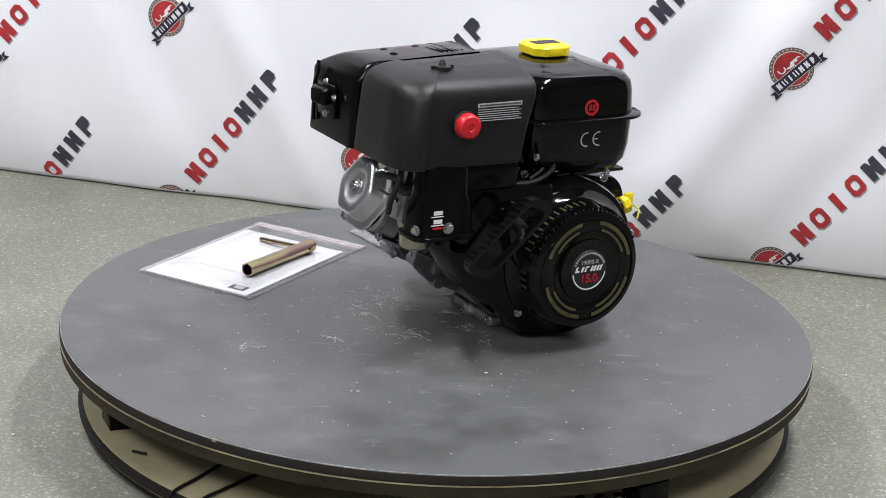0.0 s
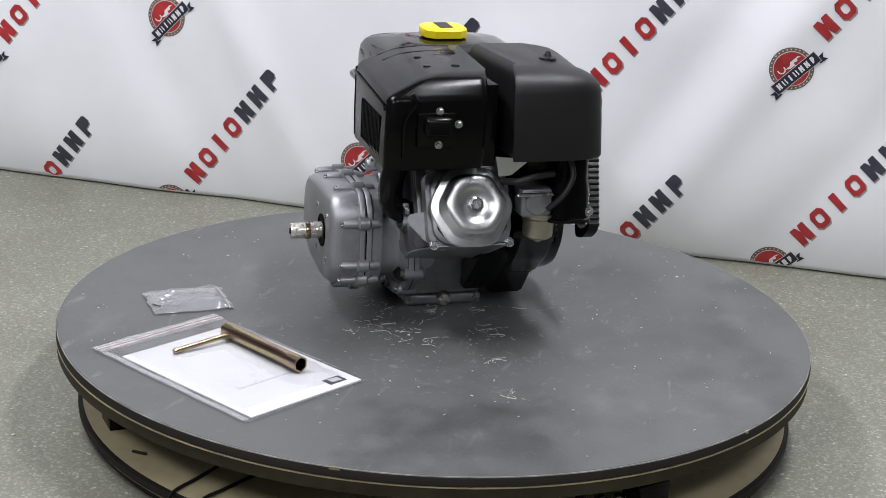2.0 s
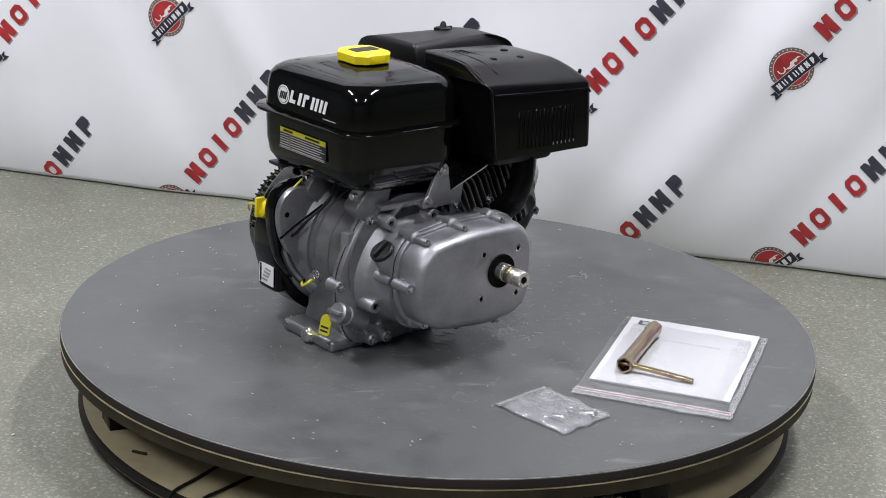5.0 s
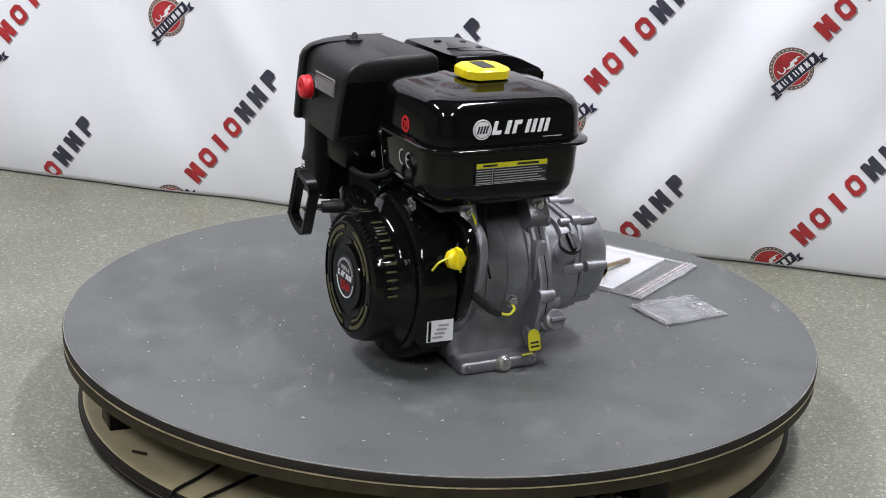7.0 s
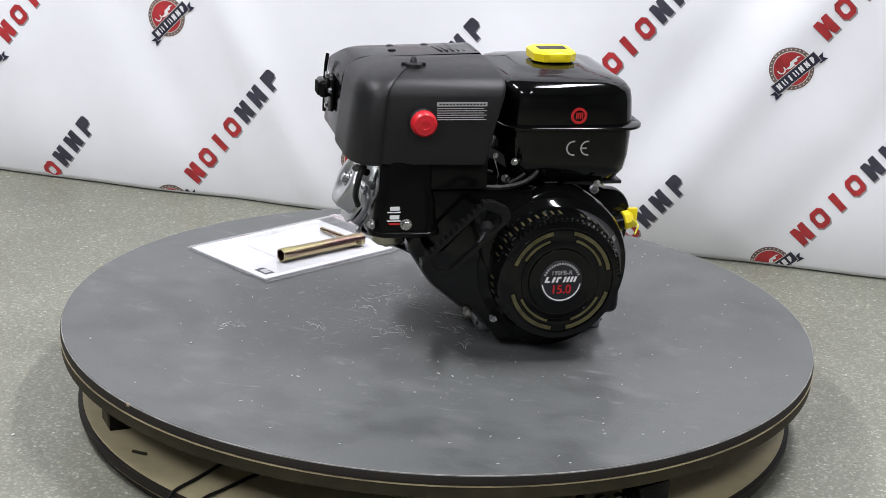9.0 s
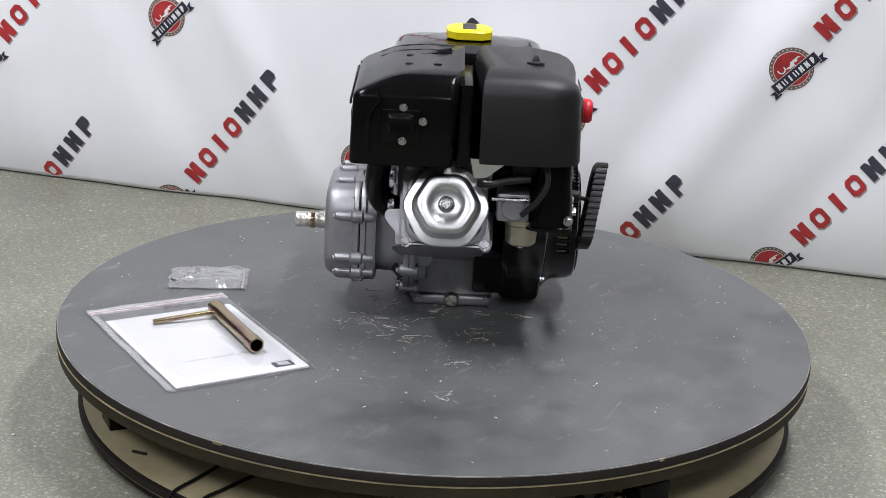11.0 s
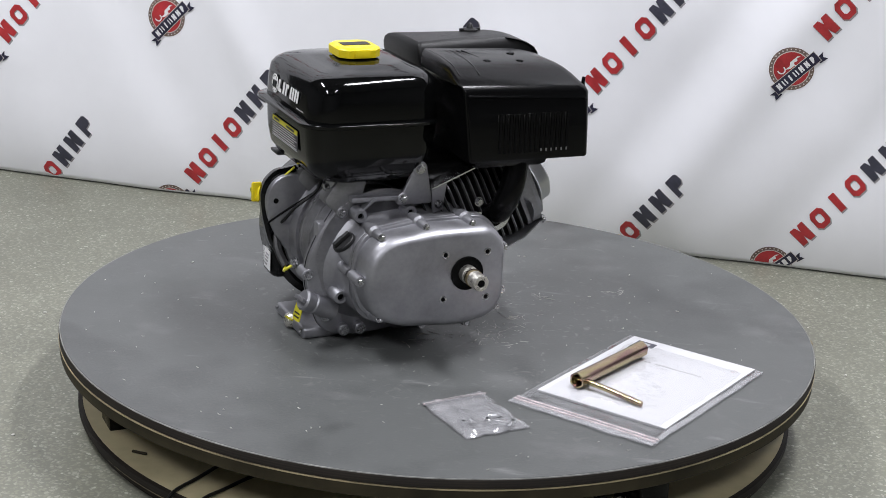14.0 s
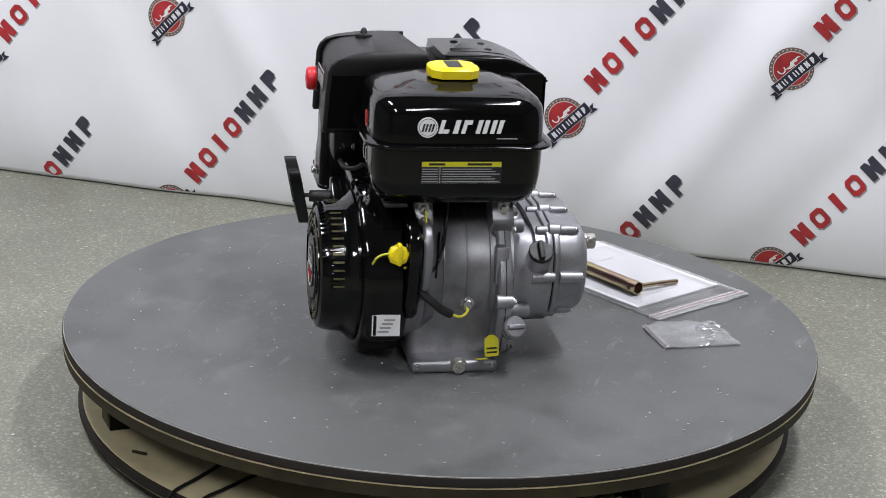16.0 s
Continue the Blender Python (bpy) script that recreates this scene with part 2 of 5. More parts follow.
def clear_bag_material(name, haze, crinkle, size):
    """Thin crinkled polythene: mostly see-through, with a milky share and gloss."""
    m = bpy.data.materials.new(name)
    m.use_nodes = True
    n, l, b = nodes_of(m)
    b.inputs["Base Color"].default_value = (0.75, 0.75, 0.78, 1)
    b.inputs["Roughness"].default_value = 0.12
    tc = n.new("ShaderNodeTexCoord")
    no, bp = n.new("ShaderNodeTexNoise"), n.new("ShaderNodeBump")
    no.inputs["Scale"].default_value, no.inputs["Detail"].default_value = size, 2
    no.inputs["Distortion"].default_value = 1.5
    bp.inputs["Strength"].default_value, bp.inputs["Distance"].default_value = crinkle, 0.004
    l.new(tc.outputs["Object"], no.inputs["Vector"])
    l.new(no.outputs[0], bp.inputs["Height"])
    l.new(bp.outputs[0], b.inputs["Normal"])
    tr, gl = n.new("ShaderNodeBsdfTransparent"), n.new("ShaderNodeBsdfGlossy")
    gl.inputs["Roughness"].default_value = 0.06
    l.new(bp.outputs[0], gl.inputs["Normal"])
    fr = n.new("ShaderNodeFresnel")
    fr.inputs[0].default_value = 1.5
    l.new(bp.outputs[0], fr.inputs["Normal"])
    m1, m2 = n.new("ShaderNodeMixShader"), n.new("ShaderNodeMixShader")
    m1.inputs[0].default_value = haze
    l.new(tr.outputs[0], m1.inputs[1])
    l.new(b.outputs[0], m1.inputs[2])
    l.new(fr.outputs[0], m2.inputs[0])
    l.new(m1.outputs[0], m2.inputs[1])
    l.new(gl.outputs[0], m2.inputs[2])
    l.new(m2.outputs[0], n["Material Output"].inputs[0])
    return m


TABLE = tabletop_material()
TERRAZZO = floor_material()
PLYEDGE = ply_edge_material()
CHROMATE = chromate_material()
MILKY = clear_bag_material("milky_polythene", 0.3, 0.5, 25)
BAGFILM = clear_bag_material("polythene", 0.07, 0.15, 30)
SMALLBAG = clear_bag_material("crinkled_polythene", 0.2, 0.8, 22)
ZIPFILM = mat("pink_zip_strip", (0.54, 0.46, 0.47), 0.35, 0, 0.4, 60)
TUBEGLOW = bpy.data.materials.new("lit_tube")
TUBEGLOW.use_nodes = True
TUBEGLOW.node_tree.nodes["Principled BSDF"].inputs["Emission Color"].default_value = (1, 0.97, 0.93, 1)
TUBEGLOW.node_tree.nodes["Principled BSDF"].inputs["Emission Strength"].default_value = 6


# ---- mesh helpers ----
def mesh_of(bm, name, material, sharp=38):
    bmesh.ops.recalc_face_normals(bm, faces=bm.faces[:])
    for f in bm.faces:
        f.smooth = True
    lim = radians(sharp)
    for e in bm.edges:
        if len(e.link_faces) == 2 and e.calc_face_angle(0) > lim:
            e.smooth = False
    me = bpy.data.meshes.new(name)
    bm.to_mesh(me)
    bm.free()
    me.materials.append(material)
    return me


def under(parent):
    """The part to hang a piece on, so that nothing lies deeper than a sub-part."""
    return parent.parent if parent is not None and parent.parent is not None and parent.parent.parent is not None else parent


def part(name, bm, material, parent=None, label="", m=None):
    parent = under(parent)
    ob = new(name, mesh_of(bm, name, material))
    ob.parent = parent
    if m is not None:
        ob.matrix_basis = m
    return tagged(ob, label)


def piece(name, me, parent, m, label=""):
    """Another object on a mesh that exists already."""
    ob = new(name, me)
    ob.parent = under(parent)
    ob.matrix_basis = m
    return tagged(ob, label)


def aim(p, d):
    """A pose at p whose z axis points along d."""
    return Matrix.Translation(p) @ Vector(d).to_track_quat("Z", "Y").to_matrix().to_4x4()


def loft(bm, loops, caps=True, m=None):
    rows = [[bm.verts.new(m @ Vector(p) if m is not None else p) for p in lp] for lp in loops]
    k = len(rows[0])
    for a, b in zip(rows, rows[1:]):
        for i in range(k):
            bm.faces.new((a[i], a[(i + 1) % k], b[(i + 1) % k], b[i]))
    if caps:
        bm.faces.new(rows[0][::-1])
        bm.faces.new(rows[-1])
    return bm


def rrect(x0, x1, y0, y1, r, z, n=5, r1=None):
    """A rounded rectangle in the xy plane at z; r1 rounds the corners on the x1 side."""
    pts, q = [], r if r1 is None else r1
    for cx, cy, a0, r in ((x1 - q, y1 - q, 0, q), (x0 + r, y1 - r, 90, r), (x0 + r, y0 + r, 180, r), (x1 - q, y0 + q, 270, q)):
        for i in range(n + 1):
            a = radians(a0 + 90 * i / n)
            pts.append((cx + r * math.cos(a), cy + r * math.sin(a), z))
    return pts


def circle(c, r, z, n=24, a0=0.0):
    return [(c[0] + r * math.cos(a0 + 2 * math.pi * i / n), c[1] + r * math.sin(a0 + 2 * math.pi * i / n), z) for i in range(n)]


def box(bm, x0, x1, y0, y1, z0, z1, bev=0.0, seg=2):
    vs = [bm.verts.new((x, y, z)) for x in (x0, x1) for y in (y0, y1) for z in (z0, z1)]
    fs = [bm.faces.new([vs[i] for i in q]) for q in ((0, 1, 3, 2), (4, 6, 7, 5), (0, 4, 5, 1), (2, 3, 7, 6), (0, 2, 6, 4), (1, 5, 7, 3))]
    if bev:
        es = list({e for f in fs for e in f.edges})
        bmesh.ops.bevel(bm, geom=es, offset=bev, segments=seg, affect="EDGES", profile=0.5)
    return bm


def smooth_outline(pts, r, n=4):
    """Rounds the corners of a closed 2D outline."""
    out, k = [], len(pts)
    for i in range(k):
        p, a, b = Vector(pts[i]), Vector(pts[i - 1]), Vector(pts[(i + 1) % k])
        u, v = a - p, b - p
        d = min(r, u.length * 0.45, v.length * 0.45)
        s, e = p + u.normalized() * d, p + v.normalized() * d
        for j in range(n + 1):
            t = j / n
            out.append(((1 - t) ** 2 * s + 2 * t * (1 - t) * p + t * t * e)[:])
    return out


def shrink(pts, d):
    """Moves a closed 2D outline inwards by about d, towards its middle."""
    cx, cy = sum(p[0] for p in pts) / len(pts), sum(p[1] for p in pts) / len(pts)
    out = []
    for x, y in pts:
        q = math.hypot(x - cx, y - cy)
        out.append((cx + (x - cx) * (1 - d / q), cy + (y - cy) * (1 - d / q)))
    return out


def slab_y(bm, outline, y0, y1, bev=0.003):
    """An outline in x and z, extruded from y0 to y1 with eased rims."""
    s = 1 if y1 > y0 else -1
    bm_rows = []
    for y, d in ((y0, bev), (y0 + s * bev, 0), (y1 - s * bev, 0), (y1 - s * bev * 0.3, bev * 0.35), (y1, bev)):
        q = shrink(outline, d) if d else outline
        bm_rows.append([(x, y, z) for x, z in q])
    return loft(bm, bm_rows)


def cyl(bm, p0, p1, r0, r1=None, n=20, bev=0.0):
    r1 = r0 if r1 is None else r1
    d = Vector(p1) - Vector(p0)
    m, h = aim(p0, d), d.length
    rows = [(0, r0)] if not bev else [(0, r0 - bev), (bev, r0)]
    rows += [(h, r1)] if not bev else [(h - bev, r1), (h, r1 - bev)]
    return loft(bm, [circle((0, 0), r, z, n) for z, r in rows], m=m)


def lathe(bm, m, prof, n=40, caps=True):
    """Turns (radius, z) rows about the z axis of the pose m."""
    return loft(bm, [circle((0, 0), r, z, n) for r, z in prof], caps, m)


def ring(bm, m, prof, n=40):
    """A closed ring: the (radius, z) rows come back to the first."""
    rows = [[bm.verts.new(m @ Vector(p)) for p in circle((0, 0), r, z, n)] for r, z in prof]
    for a, b in zip(rows, rows[1:] + rows[:1]):
        for i in range(n):
            bm.faces.new((a[i], a[(i + 1) % n], b[(i + 1) % n], b[i]))
    return bm


def arc_bar(bm, m, r0, r1, a0, a1, z0, z1, n=12):
    rows = []
    for i in range(n + 1):
        a = radians(a0 + (a1 - a0) * i / n)
        c, s = math.cos(a), math.sin(a)
        rows.append([m @ Vector(p) for p in ((r0 * c, r0 * s, z0), (r1 * c, r1 * s, z0), (r1 * c, r1 * s, z1), (r0 * c, r0 * s, z1))])
    return loft(bm, rows)


def spline(pts, n=8):
    """A smooth line through the points."""
    p = [Vector(q) for q in pts]
    p = [2 * p[0] - p[1]] + p + [2 * p[-1] - p[-2]]
    out = []
    for i in range(1, len(p) - 2):
        for j in range(n):
            t = j / n
            out.append(0.5 * (2 * p[i] + (p[i + 1] - p[i - 1]) * t + (2 * p[i - 1] - 5 * p[i] + 4 * p[i + 1] - p[i + 2]) * t * t
                              + (3 * p[i] - p[i - 1] - 3 * p[i + 1] + p[i + 2]) * t ** 3))
    out.append(p[-2])
    return out


def tube(bm, pts, r, n=8, smooth=6):
    line = spline(pts, smooth) if smooth else [Vector(q) for q in pts]
    rows, up = [], Vector((0.13, 0.21, 0.97))
    for i, q in enumerate(line):
        d = (line[min(i + 1, len(line) - 1)] - line[max(i - 1, 0)]).normalized()
        a = d.cross(up)
        a = a.normalized() if a.length > 1e-4 else d.orthogonal().normalized()
        b = d.cross(a)
        rr = r[min(i, len(r) - 1)] if isinstance(r, (list, tuple)) else r
        rows.append([q + rr * (math.cos(2 * math.pi * j / n) * a + math.sin(2 * math.pi * j / n) * b) for j in range(n)])
        up = b if b.dot(up) > 0 else -b
    return loft(bm, rows)


def lettering(name, text, size, material, parent, m, thick=0.0003, label="", bold=0.0):
    cu = bpy.data.curves.new(name, "FONT")
    cu.body, cu.size, cu.extrude, cu.offset = text, size, thick, bold
    cu.align_x, cu.align_y = "CENTER", "CENTER"
    tmp = bpy.data.objects.new(name, cu)
    scene.collection.objects.link(tmp)
    bpy.context.view_layer.update()
    me = bpy.data.meshes.new_from_object(tmp.evaluated_get(bpy.context.evaluated_depsgraph_get()))
    bpy.data.objects.remove(tmp)
    me.materials.clear()
    me.materials.append(material)
    ob = new(name, me)
    ob.parent, ob.matrix_basis = under(parent), m
    return tagged(ob, label)


def thing(name, label, category, group="", kind=""):
    ob = new(name)
    ob.empty_display_size = 0.05
    return tagged(ob, label, category, group, kind)


def plate(bm, m, x0, x1, y0, y1, t=0.0006, slant=0.0):
    """A thin flat patch in the xy plane of m; slant shifts its upper edge."""
    q = [(x0, y0), (x1, y0), (x1 + slant, y1), (x0 + slant, y1)]
    return loft(bm, [[(x, y, 0) for x, y in q], [(x, y, t) for x, y in q]], m=m)


def face_pose(p, right, up):
    """A pose at p whose x axis is right and y axis is up."""
    r, u = Vector(right).normalized(), Vector(up).normalized()
    n = r.cross(u).normalized()
    u = n.cross(r)
    m = Matrix((r, u, n)).transposed().to_4x4()
    m.translation = p
    return m


# ---- setting ----
def slab(name, x0, x1, y0, y1, z0, z1, material, label, category):
    ob = new(name, mesh_of(box(bmesh.new(), x0, x1, y0, y1, z0, z1), name, material))
    return tagged(ob, label, category, kind="structure")


slab("floor", -4.2, 4.2, -6.2, 3.2, -0.1, 0, TERRAZZO, "worn grey-green terrazzo floor with pale chips", "floor")
slab("ceiling", -4.2, 4.2, -6.2, 3.2, ROOM_H, ROOM_H + 0.1, CEILPAINT, "plain grey painted ceiling", "ceiling")
slab("wall_north", -4.2, 4.2, 3.2, 3.35, -0.1, ROOM_H + 0.1, WALLPAINT, "plain grey painted wall behind the banner", "wall")
slab("wall_south", -4.2, 4.2, -6.35, -6.2, -0.1, ROOM_H + 0.1, WALLPAINT, "plain grey painted wall", "wall")
slab("wall_west", -4.35, -4.2, -6.2, 3.2, -0.1, ROOM_H + 0.1, WALLPAINT, "plain grey painted side wall", "wall")
slab("wall_east", 4.2, 4.35, -6.2, 3.2, -0.1, ROOM_H + 0.1, WALLPAINT, "plain grey painted side wall", "wall")

for tx, ty in TUBES:
    fix = thing("ceiling_light", "white ceiling fixture with a lit tube", "lamp", "ceiling lights")
    fix.matrix_basis = pose(tx, ty, ROOM_H)
    part("housing", box(bmesh.new(), -0.14, 0.14, -0.66, 0.66, -0.05, 0, 0.01), CEILPAINT, fix)
    part("tube", cyl(bmesh.new(), (0, -0.6, -0.065), (0, 0.6, -0.065), 0.013), TUBEGLOW, fix)


# ---- the banner ----
B_DIR = Vector((0.97035, -0.24171, 0))
B_OUT = Vector((-0.24171, -0.97035, 0))
B_FOOT = Vector((0.2122, 0.9069, 0))
FOLDS = [(0.33, 0.62, 0.055, 0.015), (0.20, 0.62, 0.05, -0.009), (-0.62, -0.55, 0.05, 0.011), (-0.85, -0.6, 0.07, -0.010),
         (0.95, 0.5, 0.08, 0.011), (-0.1, -0.35, 0.09, 0.008), (-1.35, 0.4, 0.07, 0.011), (0.62, 0.75, 0.06, -0.008)]


def banner_out(u, v):
    """How far the cloth bulges out at u along it and v up it."""
    d = 0.016 * noise.noise((u * 1.6, v * 1.3, 0.3)) + 0.007 * noise.noise((u * 5, v * 4, 2.3))
    for u0, k, w, a in FOLDS:
        d += 0.6 * a * math.exp(-(((u - u0) - k * (v - 0.25)) / (w * 1.15)) ** 2) * (0.5 + 0.5 * math.tanh((v + 0.1) * 6))
    g = 0.5 + 0.5 * math.tanh((u + 0.1) / 0.3)
    d += 0.020 + 0.027 * g - (0.034 + 0.027 * g) * math.exp(-v / (0.12 + 0.03 * g))
    return d


def banner_at(u, v, lift=0.0):
    p = B_FOOT + B_DIR * u + B_OUT * (banner_out(u, v) + lift)
    return Vector((p.x, p.y, v + 0.004))


def draped(bm, rings, lift):
    """A filled outline on the cloth, in u and v, cut fine enough to follow its folds."""
    cut = bmesh.new()
    face = cut.faces.new([cut.verts.new((u, v, 0)) for u, v in rings])
    bmesh.ops.triangulate(cut, faces=[face])
    for _ in range(5):
        es = [e for e in cut.edges if e.calc_length() > 0.008]
        if es:
            bmesh.ops.subdivide_edges(cut, edges=es, cuts=1, use_grid_fill=True)
            bmesh.ops.triangulate(cut, faces=[f for f in cut.faces if len(f.verts) > 3])
    made = {v: bm.verts.new(banner_at(v.co.x, v.co.y, lift)) for v in cut.verts}
    for f in cut.faces:
        bm.faces.new([made[v] for v in f.verts])
    cut.free()


def clip_low(pts):
    """Cuts an outline off at the floor."""
    out = []
    for (a, b), (c, d) in zip(pts, pts[1:] + pts[:1]):
        if b >= 0.004:
            out.append((a, b))
        if (b - 0.004) * (d - 0.004) < 0:
            k = (0.004 - b) / (d - b)
            out.append((a + (c - a) * k, 0.004))
    return out


banner = thing("banner", "hanging white vinyl banner with red and black printed marks", "banner")
nu, nv = 460, 220
bm = bmesh.new()
grid = [[bm.verts.new(banner_at(-2.1 + 3.9 * i / nu, 2.0 * j / nv)) for i in range(nu + 1)] for j in range(nv + 1)]
for j in range(nv):
    for i in range(nu):
        bm.faces.new((grid[j][i], grid[j][i + 1], grid[j + 1][i + 1], grid[j + 1][i]))
cloth = part("cloth", bm, BANNER, banner)
cloth.modifiers.new("thick", "SOLIDIFY").thickness = 0.0012
cloth.modifiers["thick"].offset = -1

WORD_A = radians(52)
STEP = 0.0498


def turned(u0, v0, pts, a=WORD_A):
    c, s = math.cos(a), math.sin(a)
    return [(u0 + x * c - y * s, v0 + x * s + y * c) for x, y in pts]


# plain shapes of the marks, in a cell one unit wide: notched block, ring, bar, hooked block
NOTCHED = [(-.44, -.5), (-.12, -.5), (-.03, -.12), (.06, -.5), (.38, -.5), (.44, .5), (.12, .5), (.02, .16), (-.07, .5), (-.38, .5)]
RINGED = [(-.24, -.5), (.22, -.5), (.38, -.3), (.44, .3), (.28, .5), (-.18, .5), (-.36, .3), (-.42, -.3)]
BARRED = [(-.22, -.5), (.12, -.5), (.22, .5), (-.14, .5)]
HOOKED = [(-.38, -.5), (-.10, -.5), (-.07, -.14), (.28, -.10), (.40, .1), (.38, .42), (.28, .5), (-.30, .5)]
SHAPES = [NOTCHED, RINGED, BARRED, RINGED, NOTCHED, NOTCHED, HOOKED]


def mark_mesh(u, v, outline, size, lift):
    pts = turned(u, v, [(x * size, y * size) for x, y in outline])
    if min(q for _, q in pts) < -0.012:
        return None
    pts = [(p, max(q, 0.004)) for p, q in pts]
    bm = bmesh.new()
    if outline is RINGED:
        inn = turned(u, v, [(x * size * 0.45, y * size * 0.48) for x, y in outline])
        mid = [((a + c) / 2, (b + d) / 2) for (a, b), (c, d) in zip(pts, inn)]
        rows = [[bm.verts.new(banner_at(p, max(q, 0.004), lift)) for p, q in r] for r in (pts, mid, inn)]
        for o, i in zip(rows, rows[1:]):
            for k in range(len(o)):
                j = (k + 1) % len(o)
                bm.faces.new((o[k], o[j], i[j], i[k]))
    else:
        draped(bm, pts, lift)
    return bm


def word_mark(u0, v0):
    for k, shape in enumerate(SHAPES):
        cu, cv = u0 + k * STEP * math.cos(WORD_A), v0 + k * STEP * math.sin(WORD_A)
        bm = mark_mesh(cu, cv, shape, 0.042, 0.0024)
        if bm:
            ob = part("printed_mark", bm, MARKRED if k < 4 else MARKDARK, banner)
            rim = mark_mesh(cu + 0.002, cv - 0.002, shape, 0.0445, 0.0017)
            if rim:
                part("outline", rim, MARKEDGE, ob)


def emblem(u0, v0):
    """A round badge: dotted brown rim, pale ring, red field, white swooshes and a dark ribbon across."""
    def around(pts):
        return clip_low([(u0 + x, v0 + y) for x, y in pts])

    def sheet(polys, lift, material, name, parent, kind=""):
        bm = bmesh.new()
        for pts in polys:
            if len(pts) > 2:
                draped(bm, pts, lift)
        if not len(bm.faces):
            return None
        ob = part(name, bm, material, parent)
        if kind:
            tagged(ob, kind=kind)
        return ob

    def disc(r, n=36):
        return around([(r * math.cos(2 * math.pi * i / n), r * math.sin(2 * math.pi * i / n)) for i in range(n)])

    base = sheet([disc(0.0437)], 0.0018, MARKRIM, "emblem", banner)
    if not base:
        return
    sheet([disc(0.0362)], 0.0022, MARKPALE, "pale_ring", base)
    sheet([disc(0.0345)], 0.0026, MARKRED, "red_field", base)
    dots = []
    for k in range(30):
        a = 2 * math.pi * k / 30
        dots.append(around([(0.0399 * math.cos(a) + 0.0013 * p, 0.0399 * math.sin(a) + 0.0013 * q) for p, q in ((-1, -1), (1, -1), (1, 1), (-1, 1))]))
    sheet(dots, 0.0022, MARKPALE, "rim_dot", base, "stuff")
    swoosh = [(-0.013, -0.003), (-0.004, 0.005), (-0.004, 0.013), (0.008, 0.026), (0.016, 0.028), (0.008, 0.022), (0.010, 0.017), (0.003, 0.013), (0.006, 0.008), (-0.002, 0.000)]
    sheet([around(swoosh)], 0.0030, WHITEPRINT, "white_swoosh", base)
    for cx, cy, r in ((-0.019, -0.004, 0.0085), (0.013, 0.011, 0.0085)):
        arc = [(cx + r * math.cos(radians(a)), cy + r * math.sin(radians(a))) for a in range(-160, 61, 20)]
        arc += [(cx + (r - 0.0026) * math.cos(radians(a)), cy + (r - 0.0026) * math.sin(radians(a))) for a in range(60, -161, -20)]
        sheet([around(arc)], 0.0030, WHITEPRINT, "white_arc", base)
    c0 = (u0 + 0.0095, v0 - 0.0085)
    lean = radians(46)
    for sx in (-1, 1):
        tail = [(sx * 0.048, -0.0155), (sx * 0.066, -0.0175), (sx * 0.060, -0.0085), (sx * 0.067, -0.001), (sx * 0.048, -0.003)]
        sheet([clip_low(turned(*c0, tail, lean))], 0.0030, MARKBLUE, "ribbon_tail", base)
    sheet([clip_low(turned(*c0, [(-.0545, -.0125), (.0545, -.0125), (.0545, .0125), (-.0545, .0125)], lean))], 0.0034, MARKPALE, "ribbon_border", base)
    sheet([clip_low(turned(*c0, [(-.0535, -.0112), (.0535, -.0112), (.0535, .0112), (-.0535, .0112)], lean))], 0.0038, MARKBLUE, "ribbon", base)
    bars = []
    for k, shape in enumerate(SHAPES):
        x = -0.0415 + 0.0138 * k
        if shape is RINGED:
            for q in (-1, 1):
                bars.append([(x + q * 0.0032 - 0.0013, -0.006), (x + q * 0.0032 + 0.0013, -0.006), (x + q * 0.0032 + 0.0013, 0.006), (x + q * 0.0032 - 0.0013, 0.006)])
        else:
            bars.append([(x + 0.0105 * p, 0.0135 * q) for p, q in shape])
    sheet([clip_low(turned(*c0, q, lean)) for q in bars], 0.0042, WHITEPRINT, "ribbon_print", base, "stuff")


for i in range(-2, 5):
    for j in range(-3, 5):
        wu, wv = -0.796 + 0.447 * i, 0.053 + 0.155 * i + 0.437 * j
        if -0.3 < wv < 1.6:
            word_mark(wu, wv)
        eu, ev = -0.857 + 0.448 * i, 0.403 + 0.152 * i + 0.430 * j
        if -0.04 < ev < 1.7:
            emblem(eu, ev)

# ---- the turntable ----
R_TOP = 0.5968
table = thing("turntable", "round grey film-faced plywood turntable top, scuffed", "turntable")
bm = bmesh.new()
lathe(bm, Matrix(), [(R_TOP - 0.002, -0.0153), (R_TOP, -0.0139), (R_TOP, -0.0035), (R_TOP - 0.001, -0.0015)], 160)
part("upper_sheet", bm, PLYEDGE, table, "dark sealed plywood edge")
part("film_face", lathe(bmesh.new(), Matrix(), [(R_TOP - 0.0022, -0.0012), (R_TOP - 0.0032, 0)], 160), TABLE, table, "grey scuffed film face")
part("worn_lip", ring(bmesh.new(), Matrix(), [(R_TOP - 0.0008, -0.0018), (R_TOP - 0.0012, -0.0004), (R_TOP - 0.0024, -0.0004), (R_TOP - 0.0024, -0.0018)], 160), EDGEGREY, table, "pale worn lip of the film face")
part("pale_ply", lathe(bmesh.new(), Matrix(), [(R_TOP + 0.0006, -0.0169), (R_TOP + 0.0006, -0.0153)], 160), PLYLINE, table, "pale bare ply line in the edge")
part("lower_sheet", lathe(bmesh.new(), Matrix(), [(R_TOP - 0.004, -0.0360), (R_TOP - 0.001, -0.0340), (R_TOP - 0.001, -0.0168)], 160), PLYBROWN, table, "brown worn plywood edge")
rng = random.Random(5)
chips = [(radians(a), w) for a, w in ((181.5, 0.014), (241, 0.006))]
